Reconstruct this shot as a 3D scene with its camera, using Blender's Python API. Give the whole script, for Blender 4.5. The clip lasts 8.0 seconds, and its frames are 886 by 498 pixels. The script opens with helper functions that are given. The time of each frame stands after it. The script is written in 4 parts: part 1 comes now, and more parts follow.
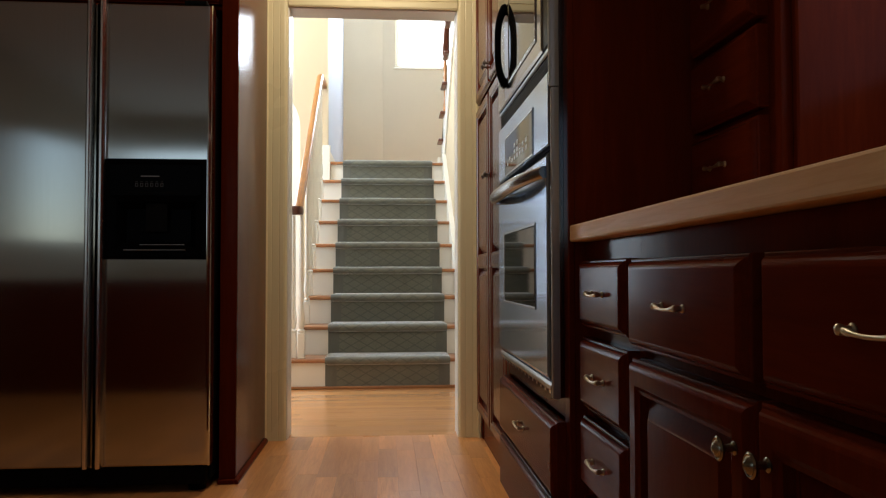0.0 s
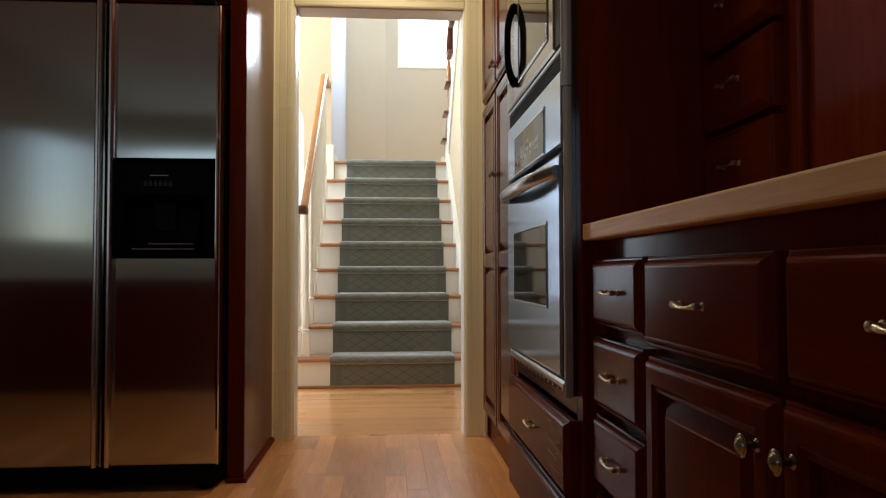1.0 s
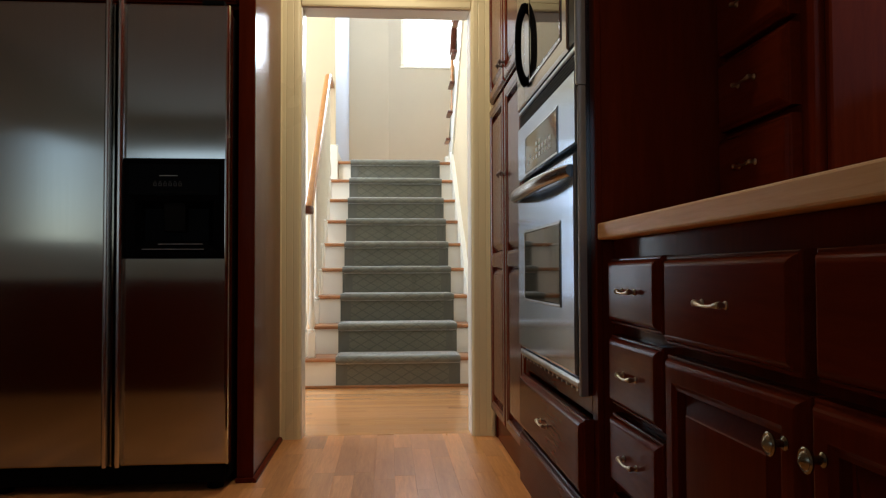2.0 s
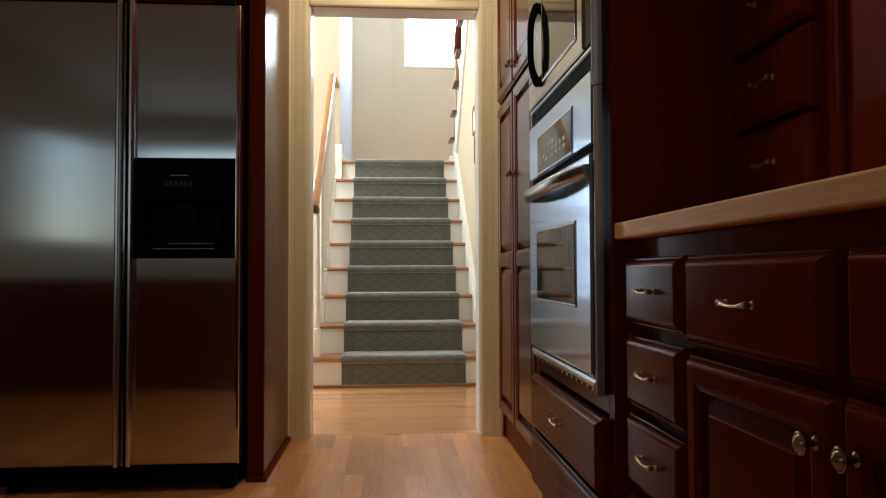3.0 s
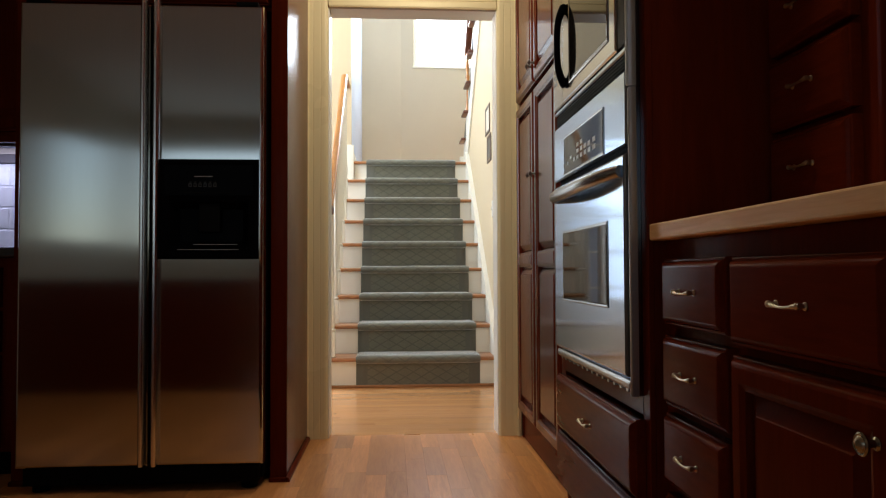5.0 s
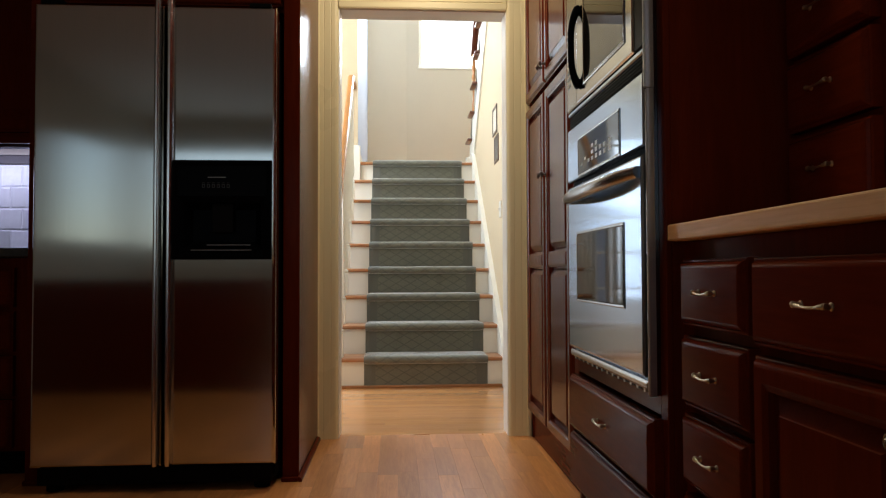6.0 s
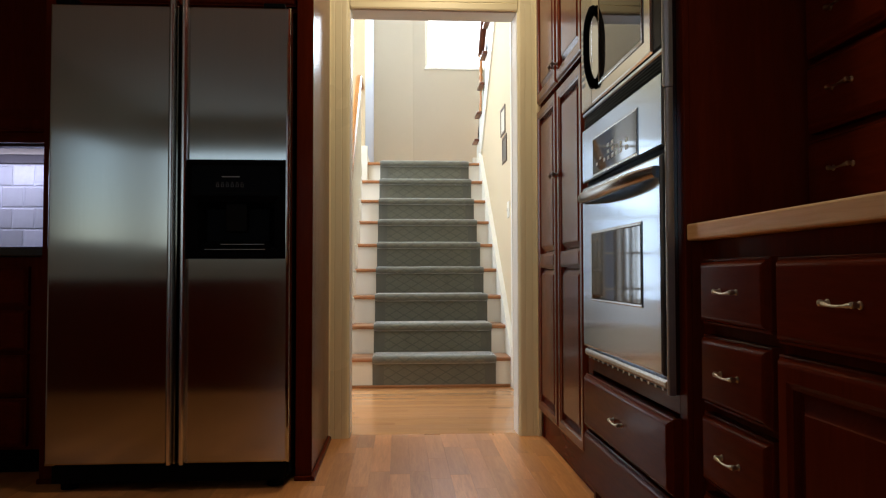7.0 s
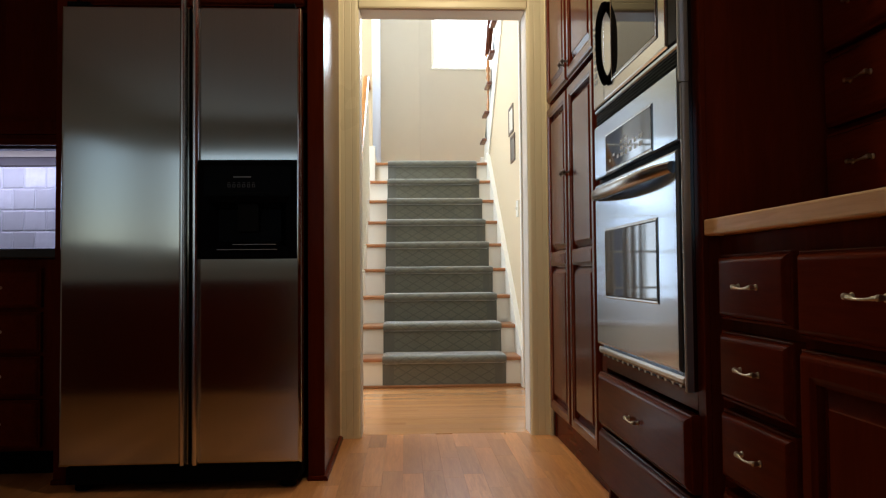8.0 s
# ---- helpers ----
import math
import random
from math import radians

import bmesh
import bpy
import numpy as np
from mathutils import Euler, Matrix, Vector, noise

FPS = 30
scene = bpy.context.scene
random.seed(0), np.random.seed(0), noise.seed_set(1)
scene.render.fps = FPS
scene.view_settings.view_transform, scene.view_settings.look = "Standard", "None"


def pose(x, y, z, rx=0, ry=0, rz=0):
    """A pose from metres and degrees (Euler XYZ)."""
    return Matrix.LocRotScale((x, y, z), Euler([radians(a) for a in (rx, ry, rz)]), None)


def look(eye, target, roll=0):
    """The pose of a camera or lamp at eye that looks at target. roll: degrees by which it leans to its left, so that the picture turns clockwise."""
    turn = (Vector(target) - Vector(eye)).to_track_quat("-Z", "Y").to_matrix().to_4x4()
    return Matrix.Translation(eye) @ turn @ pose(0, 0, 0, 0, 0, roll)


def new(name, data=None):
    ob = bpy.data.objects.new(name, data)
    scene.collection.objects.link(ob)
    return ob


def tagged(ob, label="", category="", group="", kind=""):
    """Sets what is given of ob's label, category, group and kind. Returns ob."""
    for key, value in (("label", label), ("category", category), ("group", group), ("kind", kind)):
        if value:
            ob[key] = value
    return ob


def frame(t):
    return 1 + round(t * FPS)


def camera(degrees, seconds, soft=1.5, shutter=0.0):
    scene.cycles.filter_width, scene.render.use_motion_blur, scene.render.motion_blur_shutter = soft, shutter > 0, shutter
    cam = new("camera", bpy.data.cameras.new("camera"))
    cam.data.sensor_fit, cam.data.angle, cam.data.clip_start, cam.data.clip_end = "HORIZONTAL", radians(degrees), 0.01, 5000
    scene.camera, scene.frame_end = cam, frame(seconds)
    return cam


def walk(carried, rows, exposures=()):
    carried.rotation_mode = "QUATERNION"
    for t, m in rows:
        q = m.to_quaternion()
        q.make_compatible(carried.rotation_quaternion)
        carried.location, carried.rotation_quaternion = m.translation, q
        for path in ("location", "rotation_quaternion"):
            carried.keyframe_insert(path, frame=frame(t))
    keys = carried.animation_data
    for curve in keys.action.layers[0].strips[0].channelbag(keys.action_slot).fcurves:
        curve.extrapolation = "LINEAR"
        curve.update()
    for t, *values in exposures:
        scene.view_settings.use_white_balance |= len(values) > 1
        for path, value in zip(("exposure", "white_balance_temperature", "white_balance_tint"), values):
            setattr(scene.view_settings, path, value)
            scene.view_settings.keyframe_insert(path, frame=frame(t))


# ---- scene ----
cam = camera(62.5, 8.0, soft=1.2)
PATH = [
    (0, (0.131, 0.05, 0.785), (0.284, 2.043, 0.849), -0.1),
    (0.5, (0.118, 0.049, 0.784), (0.27, 2.042, 0.848), -0.2),
    (1, (0.104, 0.049, 0.783), (0.255, 2.043, 0.846), -0.1),
    (1.5, (0.09, 0.05, 0.782), (0.239, 2.044, 0.845), -0.2),
    (3, (0.038, 0.05, 0.783), (0.185, 2.044, 0.844), -0.2),
    (3.5, (0.021, 0.051, 0.784), (0.166, 2.045, 0.844), -0.2),
    (4, (0.004, 0.052, 0.784), (0.146, 2.046, 0.844), -0.2),
    (4.5, (-0.012, 0.051, 0.785), (0.126, 2.045, 0.846), -0.2),
    (6, (-0.065, 0.044, 0.785), (0.063, 2.039, 0.848), -0.2),
    (6.5, (-0.081, 0.042, 0.782), (0.041, 2.038, 0.847), -0.1),
    (7, (-0.101, 0.042, 0.781), (0.018, 2.037, 0.846), -0.1),
    (7.5, (-0.115, 0.044, 0.777), (-0.004, 2.04, 0.842), -0.2),
    (8, (-0.121, 0.049, 0.774), (-0.019, 2.045, 0.841), -0.5),
]
walk(cam, [(t, look(eye, target, roll)) for t, eye, target, roll in PATH])

# ---- world and large lights ----
world = bpy.data.worlds.new("world")
scene.world = world
world.use_nodes = True
wn = world.node_tree
sky = wn.nodes.new("ShaderNodeTexSky")
sky.sky_type, sky.sun_disc = "NISHITA", False
sky.sun_elevation, sky.sun_rotation = radians(35), radians(60)
wn.links.new(sky.outputs[0], wn.nodes["Background"].inputs[0])
wn.nodes["Background"].inputs[1].default_value = 0.12


def window_light(name, eye, target, width, height, watts, colour):
    """Daylight that stands in a window's opening."""
    data = bpy.data.lights.new(name, "AREA")
    data.shape, data.size, data.size_y = "RECTANGLE", width, height
    data.energy, data.color = watts, colour
    ob = new(name, data)
    ob.matrix_world = look(eye, target)
    return ob


DAY = (0.72, 0.85, 1.0)
window_light("landing_daylight", (0.92, 9.74, 4.14), (0.92, 5.0, 3.60), 1.34, 1.30, 120, DAY)
window_light("hall_daylight", (-2.76, 5.2, 1.75), (0.0, 5.2, 1.75), 1.9, 1.6, 58, DAY)
window_light("hall_door_daylight", (-1.29, 7.10, 1.30), (-1.29, 5.0, 1.30), 0.36, 1.56, 13, (0.66, 0.82, 1.0))
# Unseen upper window's light, added to brighten the stair nosings from above.
window_light("upper_hall_fill", (-2.76, 6.1, 4.1), (0.1, 5.8, 1.2), 1.4, 1.2, 225, DAY)
window_light("kitchen_back_daylight", (-1.55, -3.14, 1.62), (-1.55, 0.0, 1.62), 2.4, 1.16, 5.6, DAY)
window_light("kitchen_east_daylight", (1.20, 0.86, 1.55), (0.0, 0.86, 1.55), 0.6, 0.8, 4, (0.66, 0.74, 1.0))
# Unseen west window's light, added for the counter fronts and the fridge's highlight.
window_light("kitchen_west_fill", (-2.92, -1.6, 1.54), (0.0, -1.6, 1.54), 1.3, 0.98, 1.2, DAY)
window_light("under_cabinet_tube", (-2.1, 3.36, 1.333), (-2.1, 3.52, 1.02), 1.2, 0.04, 5.5, (0.58, 0.62, 1.0))


FILL_LAMPS = []


def fill_downlight(x, y, watts):
    """An unseen ceiling lamp, added as warm fill: a warm disc in its ring."""
    data = bpy.data.lights.new("fill_bulb", "AREA")
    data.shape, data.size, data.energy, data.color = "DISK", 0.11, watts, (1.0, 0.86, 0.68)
    ob = new("fill_bulb", data)
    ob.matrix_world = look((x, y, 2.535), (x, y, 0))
    FILL_LAMPS.append((x, y))


fill_downlight(0.05, 3.0, 10)
fill_downlight(0.20, 1.86, 7)
scene.view_settings.exposure = 0.0


# ---- materials ----
def mat(name):
    m = bpy.data.materials.new(name)
    m.use_nodes = True
    nt = m.node_tree
    return m, nt, nt.nodes["Principled BSDF"]


def node(nt, kind, **values):
    n = nt.nodes.new(kind)
    for key, value in values.items():
        n.inputs[key].default_value = value
    return n


def coords(nt, scale=(1, 1, 1), space="Object"):
    c = nt.nodes.new("ShaderNodeTexCoord")
    m = node(nt, "ShaderNodeMapping", Scale=scale)
    nt.links.new(c.outputs[space], m.inputs["Vector"])
    return m.outputs["Vector"]


def noise_of(nt, vec, scale, detail=4, rough=0.6, distort=0.0):
    n = node(nt, "ShaderNodeTexNoise", Scale=scale, Detail=detail, Roughness=rough, Distortion=distort)
    nt.links.new(vec, n.inputs["Vector"])
    return n.outputs["Fac"]


def ramp(nt, fac, stops):
    r = nt.nodes.new("ShaderNodeValToRGB")
    while len(r.color_ramp.elements) < len(stops):
        r.color_ramp.elements.new(0.5)
    for e, (p, c) in zip(r.color_ramp.elements, stops):
        e.position, e.color = p, (*c, 1)
    nt.links.new(fac, r.inputs["Fac"])
    return r.outputs["Color"]


def mixed(nt, a, b, fac, blend="MIX"):
    m = nt.nodes.new("ShaderNodeMix")
    m.data_type, m.blend_type = "RGBA", blend
    for sock, val in ((m.inputs[6], a), (m.inputs[7], b), (m.inputs[0], fac)):
        if isinstance(val, bpy.types.NodeSocket):
            nt.links.new(val, sock)
        else:
            sock.default_value = val if isinstance(val, (int, float)) else (*val, 1)
    return m.outputs[2]


def bump(nt, bsdf, height, strength=0.2, distance=0.002):
    b = node(nt, "ShaderNodeBump", Strength=strength, Distance=distance)
    nt.links.new(height, b.inputs["Height"])
    nt.links.new(b.outputs["Normal"], bsdf.inputs["Normal"])


def span(nt, fac, lo, hi):
    m = node(nt, "ShaderNodeMapRange")
    m.inputs["To Min"].default_value, m.inputs["To Max"].default_value = lo, hi
    nt.links.new(fac, m.inputs["Value"])
    return m.outputs["Result"]


def wood(name, dark, light, grain=(14, 14, 1.2), rough=(0.25, 0.4), coat=0.0, vary=0.0, relief=0.12, gloss=0.5):
    """Wood with grain along the axis whose scale is small, blotches, and a change from piece to piece."""
    m, nt, b = mat(name)
    v = coords(nt, grain)
    if vary:
        info = nt.nodes.new("ShaderNodeObjectInfo")
        add = nt.nodes.new("ShaderNodeVectorMath")
        add.operation = "MULTIPLY_ADD"
        add.inputs[1].default_value = (37, 37, 37)
        nt.links.new(info.outputs["Random"], add.inputs[0])
        nt.links.new(v, add.inputs[2])
        v = add.outputs[0]
    fine = noise_of(nt, v, 6, 6, 0.65, 0.6)
    broad = noise_of(nt, v, 0.8, 3, 0.5, 0.3)
    col = ramp(nt, fine, [(0.3, dark), (0.72, light)])
    col = mixed(nt, col, [c * 0.55 for c in dark], span(nt, broad, -0.25, 0.75), "MIX") if not vary else col
    if vary:
        hue = node(nt, "ShaderNodeHueSaturation", Saturation=1.0)
        nt.links.new(span(nt, info.outputs["Random"], 1 - vary, 1 + vary), hue.inputs["Value"])
        nt.links.new(col, hue.inputs["Color"])
        tint = nt.nodes.new("ShaderNodeMath")
        tint.operation, tint.inputs[1].default_value = "MULTIPLY", 7.31
        frac = nt.nodes.new("ShaderNodeMath")
        frac.operation = "FRACT"
        nt.links.new(info.outputs["Random"], tint.inputs[0])
        nt.links.new(tint.outputs[0], frac.inputs[0])
        rosy = mixed(nt, hue.outputs["Color"], (light[0] * 0.78, light[1] * 0.74, light[2] * 1.0), span(nt, frac.outputs[0], 0.0, 0.5))
        col = mixed(nt, rosy, [c * 0.6 for c in dark], span(nt, broad, -0.3, 0.55))
    nt.links.new(col, b.inputs["Base Color"])
    nt.links.new(span(nt, broad, *rough), b.inputs["Roughness"])
    b.inputs["Coat Weight"].default_value, b.inputs["Coat Roughness"].default_value = coat, 0.12
    b.inputs["Specular IOR Level"].default_value = gloss
    bump(nt, b, fine, relief, 0.001)
    return m


def painted(name, colour, rough=0.5, mottled=0.06, relief=0.05):
    """House paint with a faint roller texture and slight unevenness."""
    m, nt, b = mat(name)
    v = coords(nt)
    broad = noise_of(nt, v, 1.7, 3)
    fine = noise_of(nt, v, 220, 2)
    col = mixed(nt, [c * (1 - mottled) for c in colour], [min(1, c * (1 + mottled)) for c in colour], broad)
    nt.links.new(col, b.inputs["Base Color"])
    nt.links.new(span(nt, broad, rough * 0.85, rough * 1.15), b.inputs["Roughness"])
    bump(nt, b, fine, relief, 0.001)
    return m


def steel(name, colour, rough, grain, aniso=0.0, turn=0.0, edge=(1, 1, 1)):
    """Brushed steel; the grain runs along the axis whose scale is small."""
    m, nt, b = mat(name)
    streaks = noise_of(nt, coords(nt, grain), 1, 3, 0.7)
    broad = noise_of(nt, coords(nt), 2.2, 3)
    col = mixed(nt, [c * 0.86 for c in colour], colour, streaks)
    nt.links.new(col, b.inputs["Base Color"])
    b.inputs["Metallic"].default_value = 1.0
    b.inputs["Specular Tint"].default_value = (*edge, 1)
    nt.links.new(span(nt, broad, rough * 0.85, rough * 1.2), b.inputs["Roughness"])
    if aniso:
        b.inputs["Anisotropic"].default_value = aniso
        t = nt.nodes.new("ShaderNodeTangent")
        t.direction_type, t.axis = "RADIAL", "Z"
        nt.links.new(t.outputs[0], b.inputs["Tangent"])
        b.inputs["Anisotropic Rotation"].default_value = turn
    bump(nt, b, streaks, 0.012, 0.0002)
    return m


def plain(name, colour, rough, metal=0.0, coat=0.0, wear=0.12):
    m, nt, b = mat(name)
    v = coords(nt)
    n = noise_of(nt, v, 35, 4)
    nt.links.new(mixed(nt, [c * (1 - wear) for c in colour], [min(1, c * (1 + wear)) for c in colour], n), b.inputs["Base Color"])
    nt.links.new(span(nt, n, rough * 0.8, rough * 1.2), b.inputs["Roughness"])
    b.inputs["Metallic"].default_value, b.inputs["Coat Weight"].default_value = metal, coat
    return m


CHERRY = wood("cherry_wood", (0.094, 0.0120, 0.0034), (0.130, 0.0180, 0.0048), (14, 14, 1.2), (0.12, 0.19), 0.0, 0.0, 0.0, 0.016)
CHERRY_VENEER = wood("cherry_veneer", (0.094, 0.0120, 0.0034), (0.130, 0.0180, 0.0048), (14, 14, 1.2), (0.20, 0.28), 0.0, 0.0, 0.02, 0.20)
CHERRY_H = wood("cherry_wood_level", (0.094, 0.0120, 0.0034), (0.130, 0.0180, 0.0048), (14, 1.2, 14), (0.12, 0.19), 0.0, 0.0, 0.0, 0.016)
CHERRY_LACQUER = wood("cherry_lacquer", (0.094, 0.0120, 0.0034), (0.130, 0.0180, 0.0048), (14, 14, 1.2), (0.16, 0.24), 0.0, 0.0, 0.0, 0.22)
OAK = wood("oak_plank", (0.56, 0.215, 0.056), (0.80, 0.375, 0.115), (16, 1.3, 16), (0.24, 0.36), 0.0, 0.28, 0.12, 0.28)
OAK_X = wood("oak_plank_hall", (0.57, 0.245, 0.082), (0.80, 0.42, 0.155), (1.3, 16, 16), (0.10, 0.22), 0.4, 0.22, 0.3)
TREAD = wood("oak_tread", (0.30, 0.115, 0.036), (0.50, 0.22, 0.08), (1.5, 16, 16), (0.25, 0.38), 0.2, 0.1)
RAIL = wood("golden_oak", (0.40, 0.14, 0.025), (0.58, 0.25, 0.055), (14, 1.5, 6), (0.25, 0.35), 0.3)
MAPLE = wood("maple_block", (0.78, 0.42, 0.155), (0.92, 0.57, 0.25), (10, 1.2, 22), (0.4, 0.55), 0.0, 0.0, 0.1, 0.15)
KITCHEN = painted("kitchen_wall_paint", (0.52, 0.45, 0.34), 0.6)
TAN = painted("tan_wall_paint", (0.60, 0.48, 0.31), 0.6)
# Wall paint with the window's bluish daylight put into its colour.
DAYLIT_PAINT = painted("wall_paint_daylight_tint", (0.48, 0.53, 0.64), 0.6)
BEIGE = painted("beige_wall_paint", (0.64, 0.575, 0.45), 0.6)
CREAM = painted("cream_trim_paint", (0.79, 0.70, 0.42), 0.28, 0.04, 0.02)
WHITE = painted("white_trim_paint", (0.80, 0.77, 0.68), 0.3, 0.04, 0.02)
CEIL = painted("ceiling_paint", (0.78, 0.75, 0.68), 0.7)
STEEL = steel("brushed_steel", (0.55, 0.55, 0.51), 0.115, (350, 350, 2), 0.9)
STEEL_V = steel("brushed_steel_level", (0.345, 0.375, 0.415), 0.13, (2, 2, 300), 0.88, 0.0, (0.72, 0.80, 0.92))
STEEL_BAR = steel("polished_steel_bar", (0.68, 0.68, 0.66), 0.20, (200, 200, 2))
STEEL_SM = steel("satin_steel", (0.50, 0.49, 0.47), 0.24, (8, 200, 8), 0.0, 0.0, (0.5, 0.5, 0.5))
BLACK = plain("black_plastic", (0.0025, 0.0025, 0.003), 0.3)
BLACK.node_tree.nodes["Principled BSDF"].inputs["Specular IOR Level"].default_value = 0.015
BLACK_DULL = plain("dull_black", (0.005, 0.005, 0.005), 0.6)
BLACK_DULL.node_tree.nodes["Principled BSDF"].inputs["Specular IOR Level"].default_value = 0.04
GLASS_DARK = plain("dark_oven_glass", (0.012, 0.011, 0.010), 0.04)
GLASS_DARK.node_tree.nodes["Principled BSDF"].inputs["Specular IOR Level"].default_value = 0.06
BRASS = plain("antique_brass", (0.60, 0.52, 0.36), 0.32, 1.0, 0.0, 0.3)
KNOB = plain("aged_brass_knob", (0.30, 0.255, 0.17), 0.26, 1.0, 0.0, 0.5)
WHITE_PRINT = plain("white_print", (0.78, 0.86, 0.97), 0.5)
TRIM_STEEL = plain("dull_steel_trim", (0.46, 0.43, 0.38), 0.45, 1.0)
PEWTER = plain("dark_pewter", (0.16, 0.14, 0.12), 0.35, 1.0, 0.0, 0.3)
FAINT_MARK = plain("faint_grey_print", (0.05, 0.05, 0.052), 0.5)
GREY_MARK = plain("pale_grey_print", (0.28, 0.29, 0.30), 0.5)
GRANITE = plain("black_granite", (0.015, 0.015, 0.016), 0.15, 0.0, 0.3, 0.5)
GROUT = painted("grout", (0.60, 0.59, 0.57), 0.8)
FRAME_BROWN = plain("picture_frame_brown", (0.10, 0.06, 0.035), 0.4)
PAPER = painted("picture_mount", (0.62, 0.56, 0.45), 0.6, 0.15)
PRINT_DARK = painted("dark_print", (0.13, 0.11, 0.085), 0.5, 0.3)
DARK_FINISH = wood("dark_rail_wood", (0.09, 0.022, 0.01), (0.17, 0.05, 0.022), (8, 2, 8), (0.25, 0.35), 0.3)


def carpet():
    """Grey-green looped runner with a trellis of thin darker lines and a plain border band."""
    m, nt, b = mat("trellis_carpet")
    uv = nt.nodes.new("ShaderNodeUVMap")
    uv.uv_map = "run"
    sep = nt.nodes.new("ShaderNodeSeparateXYZ")
    wob = noise_of(nt, coords(nt), 9, 2)
    nt.links.new(uv.outputs[0], sep.inputs[0])

    def calc(op, a, c=None, d=None):
        n = nt.nodes.new("ShaderNodeMath")
        n.operation = op
        for i, val in enumerate((a, c, d)):
            if val is None:
                continue
            if isinstance(val, bpy.types.NodeSocket):
                nt.links.new(val, n.inputs[i])
            else:
                n.inputs[i].default_value = val
        return n.outputs[0]

    u = calc("MULTIPLY_ADD", wob, 0.012, sep.outputs[0])
    p = calc("DIVIDE", u, 0.112)
    q = calc("DIVIDE", sep.outputs[1], 0.066)
    lines = []
    for op in ("ADD", "SUBTRACT"):
        w = calc(op, p, q)
        f = calc("ABSOLUTE", calc("SUBTRACT", calc("FRACT", calc("ADD", w, 40.0)), 0.5))
        lines.append(calc("GREATER_THAN", f, 0.44))
    line = calc("MAXIMUM", *lines)
    inner = calc("LESS_THAN", calc("ABSOLUTE", calc("SUBTRACT", sep.outputs[0], 0.4225)), 0.345)
    line = calc("MULTIPLY", line, inner)
    tuft = noise_of(nt, coords(nt), 420, 2)
    broad = noise_of(nt, coords(nt), 5, 4)
    base = ramp(nt, tuft, [(0.25, (0.118, 0.115, 0.084)), (0.8, (0.220, 0.216, 0.168))])
    base = mixed(nt, base, (0.13, 0.126, 0.094), span(nt, broad, -0.2, 0.55))
    band = mixed(nt, base, (0.10, 0.10, 0.085), calc("MULTIPLY", calc("SUBTRACT", 1.0, inner), 0.55))
    col = mixed(nt, band, (0.075, 0.073, 0.056), calc("MULTIPLY", line, 0.6))
    nt.links.new(col, b.inputs["Base Color"])
    b.inputs["Roughness"].default_value = 0.95
    b.inputs["Sheen Weight"].default_value = 1.0
    b.inputs["Sheen Roughness"].default_value = 0.4
    bump(nt, b, calc("SUBTRACT", tuft, calc("MULTIPLY", line, 0.6)), 0.6, 0.004)
    return m


def stone_tile():
    m, nt, b = mat("tumbled_stone_tile")
    info = nt.nodes.new("ShaderNodeObjectInfo")
    n = noise_of(nt, coords(nt), 28, 5)
    base = ramp(nt, info.outputs["Random"], [(0.0, (0.50, 0.49, 0.46)), (0.6, (0.60, 0.59, 0.56)), (1.0, (0.74, 0.73, 0.71))])
    nt.links.new(mixed(nt, base, (0.46, 0.44, 0.42), span(nt, n, -0.5, 0.7)), b.inputs["Base Color"])
    b.inputs["Roughness"].default_value = 0.55
    bump(nt, b, n, 0.35, 0.002)
    return m


CARPET = carpet()
TILE = stone_tile()

# ---- building helpers ----
ORIGIN = {}


def thing(name, at, label="", category="", group="", kind=""):
    """An empty at a thing's base; the parts are given in the world's metres."""
    ob = new(name)
    ob.location = at
    ob.empty_display_size = 0.05
    ORIGIN[ob.name] = Vector(at)
    return tagged(ob, label, category, group, kind)


def part(name, bm, material, parent=None, label=""):
    at = ORIGIN[parent.name] if parent else Vector((0, 0, 0))
    bmesh.ops.translate(bm, verts=bm.verts, vec=-at)
    bmesh.ops.recalc_face_normals(bm, faces=bm.faces)
    me = bpy.data.meshes.new(name)
    bm.to_mesh(me)
    bm.free()
    me.materials.append(material)
    ob = new(name, me)
    ob.parent = parent
    ORIGIN[ob.name] = at
    return tagged(ob, label)


def smooth(ob, angle=40):
    ob.data.polygons.foreach_set("use_smooth", [True] * len(ob.data.polygons))
    ob.data.set_sharp_from_angle(angle=radians(angle))
    return ob


def solid(name, bm, material, label="", category="", group="", kind=""):
    """A top-level mesh, with its origin at the middle of its base."""
    lo = [min(v.co[i] for v in bm.verts) for i in range(3)]
    hi = [max(v.co[i] for v in bm.verts) for i in range(3)]
    at = Vector(((lo[0] + hi[0]) / 2, (lo[1] + hi[1]) / 2, lo[2]))
    bmesh.ops.translate(bm, verts=bm.verts, vec=-at)
    bmesh.ops.recalc_face_normals(bm, faces=bm.faces)
    me = bpy.data.meshes.new(name)
    bm.to_mesh(me)
    bm.free()
    me.materials.append(material)
    ob = new(name, me)
    ob.location = at
    ORIGIN[ob.name] = at
    return tagged(ob, label, category, group, kind)


